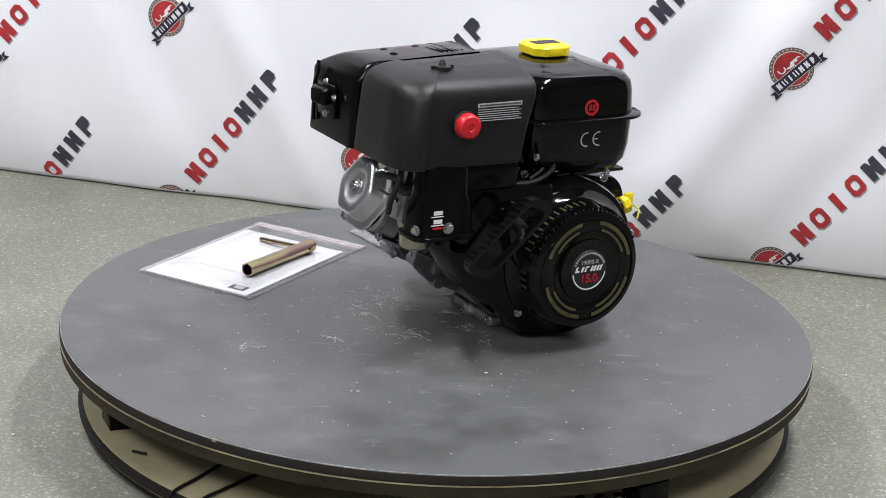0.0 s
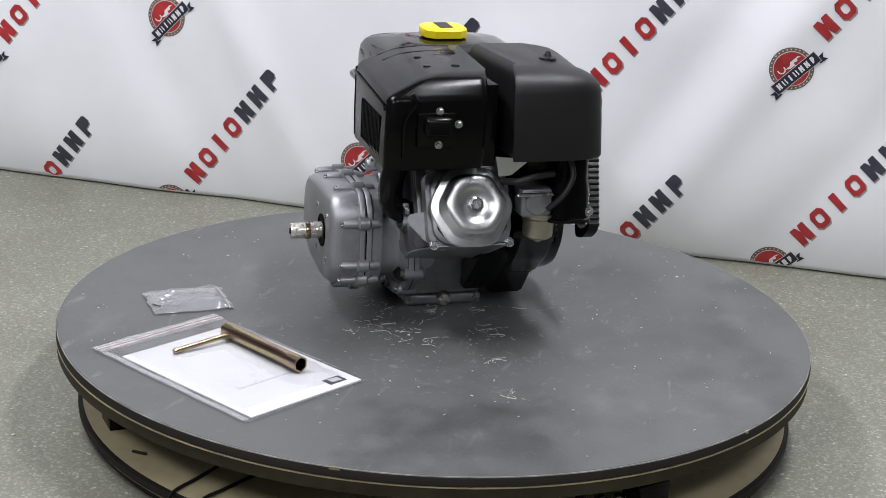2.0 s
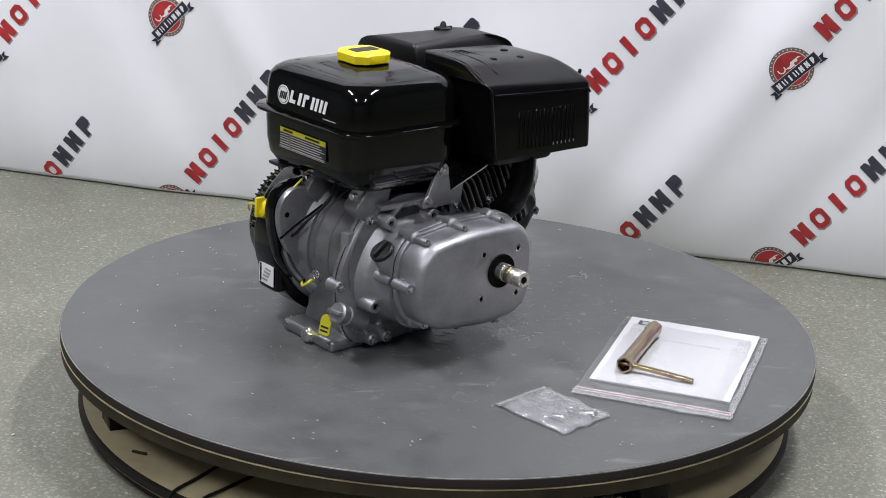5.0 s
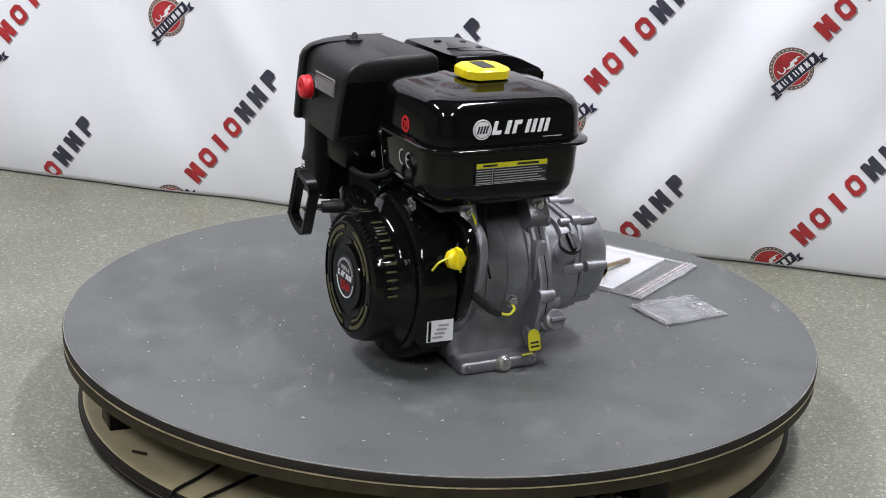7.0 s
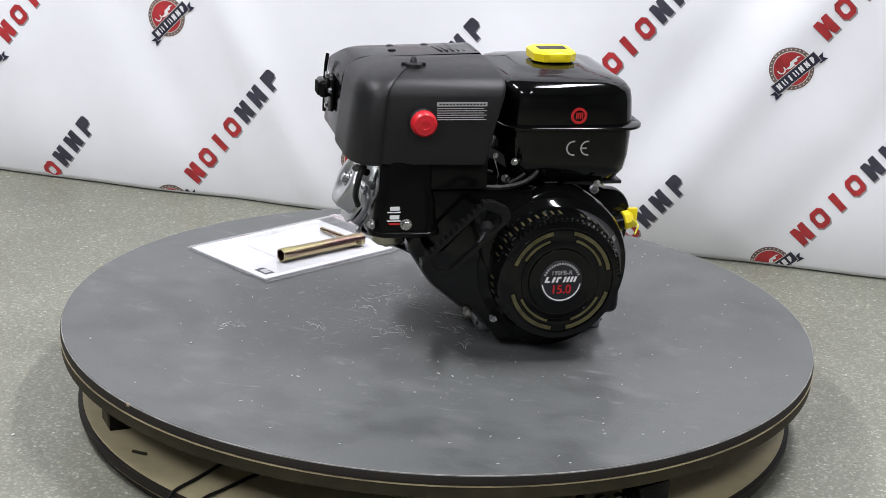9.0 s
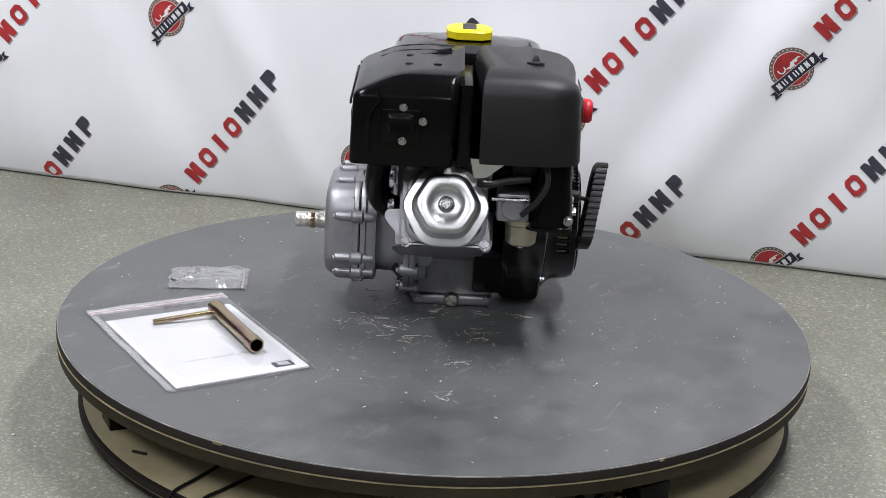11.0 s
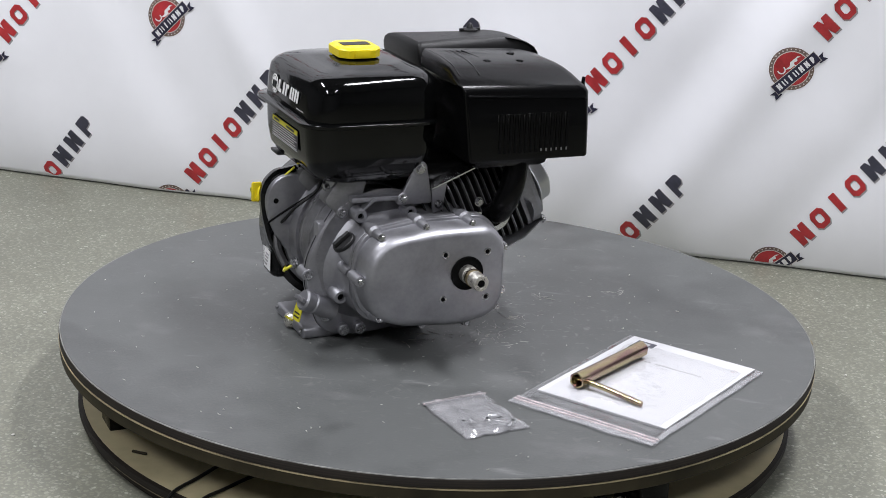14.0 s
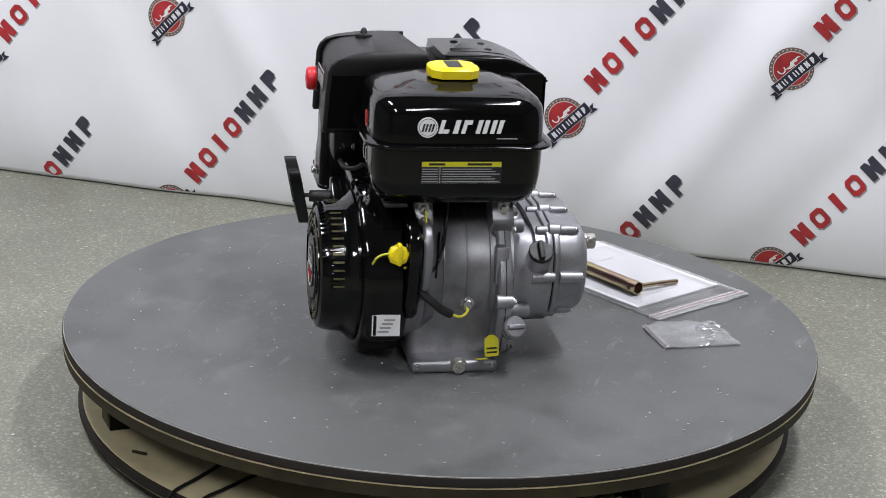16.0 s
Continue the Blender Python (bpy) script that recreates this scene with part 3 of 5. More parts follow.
for a, w in chips:
    bm = bmesh.new()
    arc_bar(bm, Matrix(), R_TOP - 0.0024, R_TOP + 0.0004, math.degrees(a), math.degrees(a + w / R_TOP), -0.004, -0.0001, 5)
    part("bare_chip", bm, PLYLINE, table, "bare worn chip in the rim")

base = thing("plywood_stand", "round plywood turntable base lying on the floor", "turntable base")
part("top_sheet", lathe(bmesh.new(), Matrix(), [(0.562, 0.0165), (0.570, 0.018), (0.570, 0.0285), (0.5645, 0.030)], 128), PLYEDGE, base)
part("bottom_sheet", lathe(bmesh.new(), Matrix(), [(0.559, 0), (0.561, 0.002), (0.561, 0.0135)], 128), PLYEDGE, base)
part("pale_ply", lathe(bmesh.new(), Matrix(), [(0.5664, 0.0135), (0.5664, 0.0160)], 128), PLYLINE, base)
part("plywood_face", lathe(bmesh.new(), Matrix(), [(0.5635, 0.0298), (0.562, 0.0308)], 128), PLY, base, "bare tan plywood face")
part("hub", cyl(bmesh.new(), (0, 0, 0.030), (0, 0, 0.108), 0.12, n=32, bev=0.004), PLY, base)
for a in (45, 135, 205, 305):
    ca, sa = math.cos(radians(a)), math.sin(radians(a))
    m = Matrix.Translation((0.522 * ca, 0.522 * sa, 0.0308)) @ pose(0, 0, 0, 0, 0, a)
    blk = part("roller_block", box(bmesh.new(), -0.020, 0.020, -0.026, 0.026, 0, 0.052, 0.002), SATIN, base, "", m)
    part("roller", cyl(bmesh.new(), (0.0, -0.012, 0.058), (0.0, 0.012, 0.058), 0.018, n=20, bev=0.002), RUBBER, blk)
for k, (x, y) in enumerate(((0.237, -0.44), (0.265, -0.43), (0.21, -0.445))):
    bm = bmesh.new()
    cyl(bm, (x, y, 0.0308), (x, y, 0.05), 0.006, n=6)
    cyl(bm, (x, y, 0.05), (x, y, 0.056), 0.009, n=12)
    part("bolt", bm, ZINC, base)
# small dark brown rod lying on the plywood face
part("dark_mark", cyl(bmesh.new(), (-0.434, -0.322, 0.034), (-0.411, -0.330, 0.034), 0.0022, n=10, bev=0.0008), PLYBROWN, base)
for k, pts in enumerate((((-0.19, -0.22, 0.034), (-0.28, -0.32, 0.034), (-0.327, -0.40, 0.034), (-0.356, -0.455, 0.033), (-0.368, -0.50, 0.006), (-0.378, -0.56, 0.005)),
                         ((-0.11, -0.30, 0.034), (-0.225, -0.36, 0.034), (-0.285, -0.43, 0.034), (-0.314, -0.475, 0.033), (-0.328, -0.52, 0.006), (-0.32, -0.62, 0.005)))):
    cb = new("power_cable", mesh_of(tube(bmesh.new(), pts, 0.0027, 8), "power_cable", CABLE))
    tagged(cb, "black rubber cable coming out from under the turntable", "cable", "turntable cables")

# ---- the engine: x to the tank's printed front, y to the output shaft, z up ----
engine = thing("engine", "black and silver small petrol engine with reduction gear", "engine")

BOLT = bmesh.new()
cyl(BOLT, (0, 0, 0), (0, 0, 0.0015), 0.0085, n=16)
cyl(BOLT, (0, 0, 0.0012), (0, 0, 0.007), 0.0062, n=6, bev=0.0006)
BOLT = mesh_of(BOLT, "bolt", ZINC)


def bolt(p, d, parent=engine, k=1.0):
    return piece("bolt", BOLT, parent, aim(p, d) @ Matrix.Diagonal((k, k, k, 1)))


X, Y, Z = Vector((1, 0, 0)), Vector((0, 1, 0)), Vector((0, 0, 1))

# fuel tank
def tank_rows(rows):
    return [rrect(x0, x1, y0, y1, r, z, 6) for z, x0, x1, y0, y1, r in rows]


tank = part("fuel_tank", loft(bmesh.new(), tank_rows([
    (0.2530, 0.092, 0.205, -0.110, 0.060, 0.03), (0.2555, 0.078, 0.225, -0.128, 0.076, 0.034), (0.2620, 0.066, 0.240, -0.140, 0.085, 0.036),
    (0.277, 0.058, 0.250, -0.148, 0.0915, 0.038), (0.300, 0.053, 0.2545, -0.151, 0.0945, 0.039), (0.345, 0.050, 0.257, -0.152, 0.096, 0.040), (0.350, 0.050, 0.257, -0.152, 0.096, 0.040),
    (0.385, 0.051, 0.2545, -0.151, 0.095, 0.039), (0.399, 0.052, 0.252, -0.149, 0.093, 0.039), (0.4075, 0.055, 0.246, -0.144, 0.088, 0.039),
    (0.4130, 0.060, 0.237, -0.136, 0.081, 0.038), (0.4165, 0.067, 0.224, -0.124, 0.072, 0.038), (0.4185, 0.074, 0.209, -0.109, 0.061, 0.038), (0.4205, 0.080, 0.200, -0.099, 0.053, 0.038), (0.4230, 0.086, 0.193, -0.087, 0.043, 0.038), (0.4240, 0.09, 0.19, -0.08, 0.038, 0.038)])),
    GLOSS, engine, "gloss black fuel tank")
part("seam_flange", loft(bmesh.new(), tank_rows([(0.3435, 0.045, 0.268, -0.161, 0.105, 0.044), (0.345, 0.043, 0.270, -0.163, 0.107, 0.045), (0.3485, 0.043, 0.270, -0.163, 0.107, 0.045), (0.350, 0.045, 0.268, -0.161, 0.105, 0.044)])), GLOSS, tank)
CAPC = (0.150, -0.027)
part("filler_neck", lathe(bmesh.new(), Matrix.Translation((*CAPC, 0)), [(0.034, 0.4220), (0.036, 0.4235), (0.030, 0.4265), (0.028, 0.434)], 28), GLOSS, tank)


def octagon(r, z, k=0.62):
    return [(CAPC[0] + sx * r * a * 1.04, CAPC[1] + sy * r * b * 1.08, z) for sx, sy, a, b in ((1, -1, 1, k), (1, 1, 1, k), (1, 1, k, 1), (-1, 1, k, 1), (-1, 1, 1, k), (-1, -1, 1, k), (-1, -1, k, 1), (1, -1, k, 1))]


cap = part("fuel_cap", loft(bmesh.new(), [octagon(r * 0.95, z + 0.002) for r, z in ((0.030, 0.4235), (0.0335, 0.425), (0.034, 0.4365), (0.0315, 0.4395), (0.0285, 0.4405))]), YELLOW, tank, "bright yellow fuel cap")
part("cap_label", plate(bmesh.new(), face_pose((CAPC[0], CAPC[1], 0.4427), Y, -X), -0.011, 0.011, -0.022, 0.022), BLACKPRINT, cap, "black printed patch")
for sx in (-1, 1):
    part("cap_grip", box(bmesh.new(), CAPC[0] - 0.012, CAPC[0] + 0.012, CAPC[1] + sx * 0.0344 - 0.0025, CAPC[1] + sx * 0.0344 + 0.0025, 0.427, 0.440, 0.001), YELLOW, cap)

# tank front: emblem disc, slanted blocks, warning sticker
FRONT = face_pose((0.2568, 0, 0), Y, Z)


def on_front(bm, y0, y1, z0, z1, slant=0.0, t=0.0006):
    return plate(bm, FRONT, y0, y1, z0, z1, t, slant)


def blocks(bm, m, x, w, h, cells, lean):
    """A row of slanted plain blocks, each of one or two bars."""
    for k in cells:
        if k == 2:
            plate(bm, m, x, x + w * 0.3, 0, h, 0.0006, lean)
            plate(bm, m, x + w * 0.48, x + w * 0.78, 0, h, 0.0006, lean)
        elif k == 1:
            plate(bm, m, x, x + w * 0.34, 0, h, 0.0006, lean)
            x -= w * 0.42
        elif k == 3:
            plate(bm, m, x, x + w * 0.28, 0, h, 0.0006, lean)
            plate(bm, m, x + w * 0.30, x + w * 0.75, h * 0.68, h, 0.0006, lean * 0.32)
        else:
            plate(bm, m, x, x + w * 0.28, 0, h, 0.0006, lean)
            plate(bm, m, x + w * 0.30, x + w * 0.7, 0, h * 0.3, 0.0006, lean * 0.3)
        x += w
    return bm


TOPFRONT = face_pose((0.2548, 0, 0.375), Y, (-0.045, 0, 1))
TM = TOPFRONT @ pose(0, 0, 0.0022)
mark = part("printed_disc", lathe(bmesh.new(), TM @ pose(-0.079, 0.0, 0), [(0.0145, 0), (0.0145, 0.0006)], 32), WHITEPRINT, tank, "white printed disc")
part("disc_inset", ring(bmesh.new(), TM @ pose(-0.079, 0, 0.0007), [(0.0125, 0), (0.0118, 0), (0.0118, 0.0003), (0.0125, 0.0003)], 32), BLACKPRINT, mark)
part("disc_bars", blocks(bmesh.new(), TM @ pose(-0.088, -0.006, 0.0008), 0, 0.009, 0.011, (2, 2), 0.003), BLACKPRINT, mark)
run = 0.0
for cell in (0, 1, 3, 2, 2):
    part("printed_block", blocks(bmesh.new(), TM @ pose(-0.064, -0.0085, 0), run, 0.0205, 0.019, (cell,), 0.005), WHITEPRINT, tank, "white slanted printed block")
    run += 0.0205 * (0.58 if cell == 1 else 1)
part("small_print", on_front(bmesh.new(), 0.020, 0.05, 0.3585, 0.3597), GREYPRINT, tank)
stk = part("warning_sticker", on_front(bmesh.new(), -0.086, 0.030, 0.2945, 0.3265), BLACKPRINT, tank, "black warning sticker with yellow header")
part("sticker_header", plate(bmesh.new(), FRONT @ pose(0, 0, 0.0008), -0.085, 0.029, 0.3185, 0.3258), LEMON, stk)
for x0, x1 in ((-0.075, -0.052), (-0.02, 0.015)):
    part("header_bar", plate(bmesh.new(), FRONT @ pose(0, 0, 0.0016), x0, x1, 0.3208, 0.3238), BLACKPRINT, stk)
bm = bmesh.new()
for k in range(6):
    z = 0.2965 + 0.0036 * k
    plate(bm, FRONT @ pose(0, 0, 0.0008), -0.0845, -0.0615, z, z + 0.0012)
    plate(bm, FRONT @ pose(0, 0, 0.0008), -0.056, 0.027 - 0.006 * (k % 3), z, z + 0.0012)
plate(bm, FRONT @ pose(0, 0, 0.0008), -0.0595, -0.0585, 0.295, 0.3185)
for z in (0.2947, 0.3182):
    plate(bm, FRONT @ pose(0, 0, 0.0008), -0.0855, 0.0295, z, z + 0.0005)
part("sticker_print", bm, GREYPRINT, stk)
SIDE = face_pose((0, -0.1512, 0), X, Z)
bm = bmesh.new()
for cx in (0.157, 0.179):
    arc_bar(bm, SIDE @ pose(cx, 0.316, 0.0012), 0.0094, 0.0116, 80, 280, 0, 0.0004, 18)
plate(bm, SIDE @ pose(0.1682, 0.316, 0.0012), 0.0, 0.009, -0.0010, 0.0010, 0.0004)
part("printed_letters", bm, GREYPRINT, tank, "grey printed letters CE")
badge = part("red_badge", ring(bmesh.new(), SIDE @ pose(0.162, 0.3655, 0.0008), [(0.0125, 0), (0.0085, 0), (0.0085, 0.0006), (0.0125, 0.0006)], 28), REDPRINT, tank, "small round red printed badge")
part("badge_core", blocks(bmesh.new(), SIDE @ pose(0.1575, 0.3605, 0.0008), 0, 0.006, 0.010, (2, 2), 0.0), REDPRINT, badge)

# air cleaner cover
AIR = [(0.304, -0.186, 0.011, -0.1965, -0.038), (0.307, -0.187, 0.012, -0.1975, -0.037), (0.36, -0.182, 0.023, -0.196, -0.037),
       (0.402, -0.177, 0.035, -0.194, -0.037), (0.413, -0.174, 0.0375, -0.190, -0.038), (0.422, -0.168, 0.0385, -0.182, -0.039),
       (0.4285, -0.158, 0.0385, -0.168, -0.041), (0.433, -0.146, 0.037, -0.148, -0.044), (0.4365, -0.13, 0.034, -0.125, -0.048)]


def air_loop(z, x0, x1, y0, y1):
    """The cover's section: its back corner beside the red knob is cut off broadly, the others are eased."""
    cut = 0.052 * (y1 - y0) / 0.16
    rim = smooth_outline([(x0, y1), (x0, y0 + cut), (x0 + 0.006, y0 + cut * 0.5), (x0 + 0.020, y0 + cut * 0.08), (x0 + 0.045, y0)], 0.020, 5)
    return [(x, y, z) for x, y in rim + smooth_outline([(x0 + 0.06, y0), (x1, y0), (x1, y1), (x0 + 0.05, y1)], 0.006, 3)[4:12]]


air = part("air_filter_cover", loft(bmesh.new(), [air_loop(*row) for row in AIR]), PLASTIC, engine, "matt black plastic air filter cover")
part("pressed_step", tube(bmesh.new(), [(-0.1465, -0.143, 0.4225), (-0.1585, -0.146, 0.4165), (-0.1695, -0.147, 0.402), (-0.1755, -0.147, 0.372)], 0.0042, 8), PLASTIC, air)
bm = bmesh.new()
lathe(bm, Matrix.Translation((-0.087, -0.125, 0)), [(0.014, 0.432), (0.013, 0.439), (0.006, 0.441), (0.004, 0.447), (0.002, 0.449)], 16)
box(bm, -0.105, -0.069, -0.1275, -0.1225, 0.433, 0.4405, 0.001)
part("wing_knob", bm, PLASTIC, air)
knob = part("red_knob", lathe(bmesh.new(), aim((-0.085, -0.196, 0.368), -Y), [(0.019, 0), (0.019, 0.004), (0.0175, 0.0045), (0.0185, 0.006), (0.018, 0.014), (0.015, 0.0175), (0.006, 0.0185), (0.005, 0.017)], 32), RED, air, "red plastic primer knob")
part("knob_collar", lathe(bmesh.new(), aim((-0.085, -0.1945, 0.368), -Y), [(0.0205, 0), (0.0205, 0.004), (0.019, 0.005)], 32), PLASTIC, knob)
AM = face_pose((0, -0.1976, 0.36), X, (0, 0.044, 1)) @ pose(0, -0.36, 0)
bm = bmesh.new()
plate(bm, AM @ pose(0, 0, 0.0006), -0.066, 0.008, 0.3915, 0.3975)
lab = part("instruction_label", bm, GREYPRINT, air, "pale instruction label with text bars")
bm = bmesh.new()
for k in range(6):
    plate(bm, AM @ pose(0, 0, 0.0006), -0.0655, 0.0075 - 0.004 * (k % 2), 0.3718 + 0.0032 * k, 0.3728 + 0.0032 * k)
part("label_bars", bm, GREYPRINT, lab)
for zz in (0.3935,):
    bm = bmesh.new()
    for k in range(14):
        plate(bm, AM @ pose(0, 0, 0.0015), -0.063 + 0.005 * k, -0.0595 + 0.005 * k, zz, zz + 0.0022)
    part("label_header_bars", bm, BLACKPRINT, lab)

# muffler cover with louvres and outlet
MUF = [(0.292, -0.172, 0.026, -0.006, 0.1425, 0.010), (0.295, -0.173, 0.027, -0.008, 0.1435, 0.011), (0.34, -0.172, 0.032, -0.010, 0.1425, 0.012),
       (0.398, -0.170, 0.0405, -0.012, 0.1405, 0.013), (0.404, -0.168, 0.0425, -0.013, 0.1375, 0.014), (0.4085, -0.164, 0.047, -0.013, 0.131, 0.014),
       (0.419, -0.157, 0.046, -0.014, 0.108, 0.014), (0.4255, -0.150, 0.045, -0.014, 0.092, 0.014), (0.4290, -0.144, 0.044, -0.015, 0.080, 0.014), (0.4315, -0.134, 0.042, -0.016, 0.06, 0.012), (0.433, -0.12, 0.038, -0.020, 0.04, 0.01)]
# flat near-black plate paints the shade inside the cover's hollow end
part("mouth_shade", loft(bmesh.new(), [[(0.011 + d, y, 0.312) for y in (-0.191, -0.045)] + [(0.0325 + d, y, 0.398) for y in (-0.043, -0.188)] for d in (-0.004, 0.0022)]), BORE, air, "dark plate painted as the shade in the cover's open end")


def fall(x, z):
    """How far the muffler cover's roof drops towards its outlet end."""
    return 0.0075 * min(1, max(0, (z - 0.38) / 0.02)) * (0.045 - x) / 0.215


muf = part("muffler_cover", loft(bmesh.new(), [[(x, y, q - fall(x, q)) for x, y, q in rrect(x0, x1, y0, y1, r, z, 6, 0.005)] for z, x0, x1, y0, y1, r in MUF]), SATIN, engine, "black steel muffler cover with louvres")
bm = bmesh.new()
for pts in ([(-0.162, 0.1435, 0.380), (-0.156, 0.1435, 0.3845), (0.035, 0.1435, 0.3935)],):
    tube(bm, pts, 0.002, 6, 0)
part("pressed_ridge", bm, SATIN, muf)
# solid dark strips paint the shade in the louvre slots
SLOT = mesh_of(box(bmesh.new(), 0, 0.0036, 0, 0.0012, 0, 0.060), "slot", BORE)
# small aluminium bits added as painted glints at the feet of the slots
GLINT = mesh_of(box(bmesh.new(), 0.0006, 0.0028, 0.0004, 0.0016, 0, 0.0045), "slot_glint", ALU)
LOUVRE = mesh_of(box(bmesh.new(), 0, 0.0030, 0, 0.0011, 0, 0.060, 0.0005, 1), "louvre", SATIN)
for k in range(14):
    x = -0.022 - 0.0086 * k
    piece("slot", SLOT, muf, Matrix.Translation((x, 0.1427, 0.304)))
    piece("louvre", LOUVRE, muf, Matrix.Translation((x + 0.0042, 0.1422, 0.304)))
    if 7 < k:
        piece("slot_glint", GLINT, muf, Matrix.Translation((x, 0.1427, 0.3045)))
bm = bmesh.new()
box(bm, -0.1795, -0.173, 0.040, 0.098, 0.326, 0.378, 0.003)
outlet = part("outlet_plate", bm, SATIN, muf)
bm = bmesh.new()
box(bm, -0.196, -0.178, 0.048, 0.090, 0.346, 0.374, 0.007, 3)
part("outlet_hood", bm, SATIN, outlet)
part("outlet_bore", box(bmesh.new(), -0.1975, -0.195, 0.054, 0.084, 0.350, 0.369, 0.001), BORE, outlet)
for p in ((-0.1795, 0.066, 0.381), (-0.1795, 0.037, 0.3615), (-0.1795, 0.066, 0.331)):
    bolt(p, -X, muf, 0.7)
for x, y in ((-0.030, 0.062), (-0.085, 0.062), (-0.09, 0.02)):
    part("cover_rivet", lathe(bmesh.new(), Matrix.Translation((x, y, (0.4300 if y > 0.04 else 0.4325) - fall(x, 0.43))), [(0.007, 0), (0.006, 0.002), (0.003, 0.003)], 16), SATIN, muf)
bm = bmesh.new()
for k in range(5):
    tube(bm, [(0.02 - 0.009 * k, 0.0, 0.4315), (0.012 - 0.009 * k, 0.045, 0.4295)], 0.0012, 6, 0)
part("top_ribs", bm, SATIN, muf)
bm = bmesh.new()
tube(bm, [(-0.175, 0.105, 0.405), (-0.178, 0.10, 0.39), (-0.1765, 0.115, 0.365), (-0.1765, 0.116, 0.31)], 0.003, 8)
part("pressed_rib", bm, SATIN, muf)
bm = bmesh.new()
for x in (0.036, 0.003):
    tube(bm, [(x, y, z - 0.0012 - fall(x, z)) for y, z in ((-0.004, 0.4325), (0.04, 0.4325), (0.06, 0.4312), (0.080, 0.4285), (0.108, 0.4188))], 0.0022, 8, 3)
part("roof_band", bm, SATIN, muf)
part("front_lip", tube(bmesh.new(), [(0.0400, 0.1395, 0.401), (0.0325, 0.1415, 0.34), (0.0270, 0.142, 0.296)], 0.0018, 8, 4), SATIN, muf)
# heat shield and fuel line between the covers
part("heat_shield", box(bmesh.new(), -0.14, 0.008, -0.034, -0.014, 0.285, 0.41, 0.003), SATIN, engine)
part("silencer_box", box(bmesh.new(), -0.12, 0.010, 0.0, 0.12, 0.272, 0.36, 0.015), SATIN, engine)

# crankcase
bm = bmesh.new()
lathe(bm, aim((0.130, -0.098, 0.135), Y), [(0.110, 0), (0.110, 0.03), (0.100, 0.038), (0.094, 0.046), (0.093, 0.138), (0.100, 0.150), (0.104, 0.162)], 56)
loft(bm, [rrect(0.060 - d, 0.204 + d, -0.086, 0.050, 0.016, z, 5) for z, d in ((0.010, 0.008), (0.024, 0.004), (0.036, 0.0), (0.060, 0.0), (0.085, 0.006), (0.12, 0.010))])
case = part("crankcase", bm, ALUROUGH, engine, "grey cast aluminium crankcase")
for y in (-0.040, -0.005, 0.030):
    part("case_rib", lathe(bmesh.new(), aim((0.130, y, 0.135), Y), [(0.0935, 0), (0.0955, 0.001), (0.0955, 0.003), (0.0935, 0.004)], 56), ALUROUGH, case)
part("case_pad", box(bmesh.new(), 0.214, 0.232, 0.036, 0.056, 0.130, 0.190, 0.004), ALU, case)
part("round_flange", lathe(bmesh.new(), aim((0.13, -0.098, 0.135), Y), [(0.112, 0), (0.114, 0.003), (0.114, 0.012), (0.111, 0.016), (0.103, 0.040), (0.099, 0.048)], 48), ALU, case)
for x0, x1 in ((0.045, 0.10), (0.185, 0.247)):
    part("mounting_foot", box(bmesh.new(), x0, x1, -0.084, 0.044, 0, 0.019, 0.006, 3), ALU, case)
part("foil_wrap", lathe(bmesh.new(), aim((0.2455, -0.015, 0.0115), X), [(0.0135, 0), (0.0125, 0.003), (0.0095, 0.0085), (0.004, 0.010)], 14), FOIL, case, "crumpled foil round a bolt")
part("foil_wrap", lathe(bmesh.new(), aim((0.0455, -0.02, 0.0115), -X), [(0.0135, 0), (0.0125, 0.003), (0.0095, 0.0085), (0.004, 0.010)], 14), FOIL, case, "crumpled foil round a bolt")
for y in (-0.075, 0.035):
    bolt((0.046, y, 0.012), -X, case, 0.7)
    bolt((0.247, y, 0.012), X, case, 0.5)

# side cover and reduction gear
COVER = smooth_outline([(-0.028, 0.075), (0.0, 0.045), (0.06, 0.016), (0.17, 0.006), (0.224, 0.018), (0.249, 0.09), (0.249, 0.13), (0.232, 0.170), (0.205, 0.212), (0.188, 0.224), (0.165, 0.232), (0.06, 0.232), (0.02, 0.208), (-0.02, 0.186)], 0.02)
side = part("side_cover", slab_y(bmesh.new(), COVER, 0.040, 0.0605, 0.003), ALU, engine, "cast aluminium side cover")
part("gasket", slab_y(bmesh.new(), [(x + 0.001 * (1 if x > 0.1 else -1), z) for x, z in COVER], 0.0505, 0.0515, 0.0003), BORE, side)
NECK = smooth_outline([(-0.022, 0.085), (0.0, 0.056), (0.06, 0.036), (0.165, 0.032), (0.208, 0.050), (0.230, 0.098), (0.228, 0.135), (0.210, 0.172), (0.185, 0.202), (0.06, 0.212), (0.0, 0.202), (-0.022, 0.17)], 0.02)
bm = bmesh.new()
NC = (0.09, 0.13)
loft(bm, [[(NC[0] + (x - NC[0]) * k, y, NC[1] + (z - NC[1]) * k) for x, z in NECK] for y, k in ((0.058, 1.02), (0.0625, 0.98), (0.070, 0.90), (0.080, 0.855), (0.112, 0.84), (0.128, 0.84))])
part("cover_neck", bm, ALU, side, "slanting wall of the side cover")
GEAR0 = smooth_outline([(-0.025, 0.085), (-0.005, 0.058), (0.05, 0.048), (0.15, 0.056), (0.190, 0.078), (0.205, 0.12), (0.201, 0.170), (0.178, 0.197), (0.10, 0.208), (0.0, 0.208), (-0.025, 0.18)], 0.018, 5)
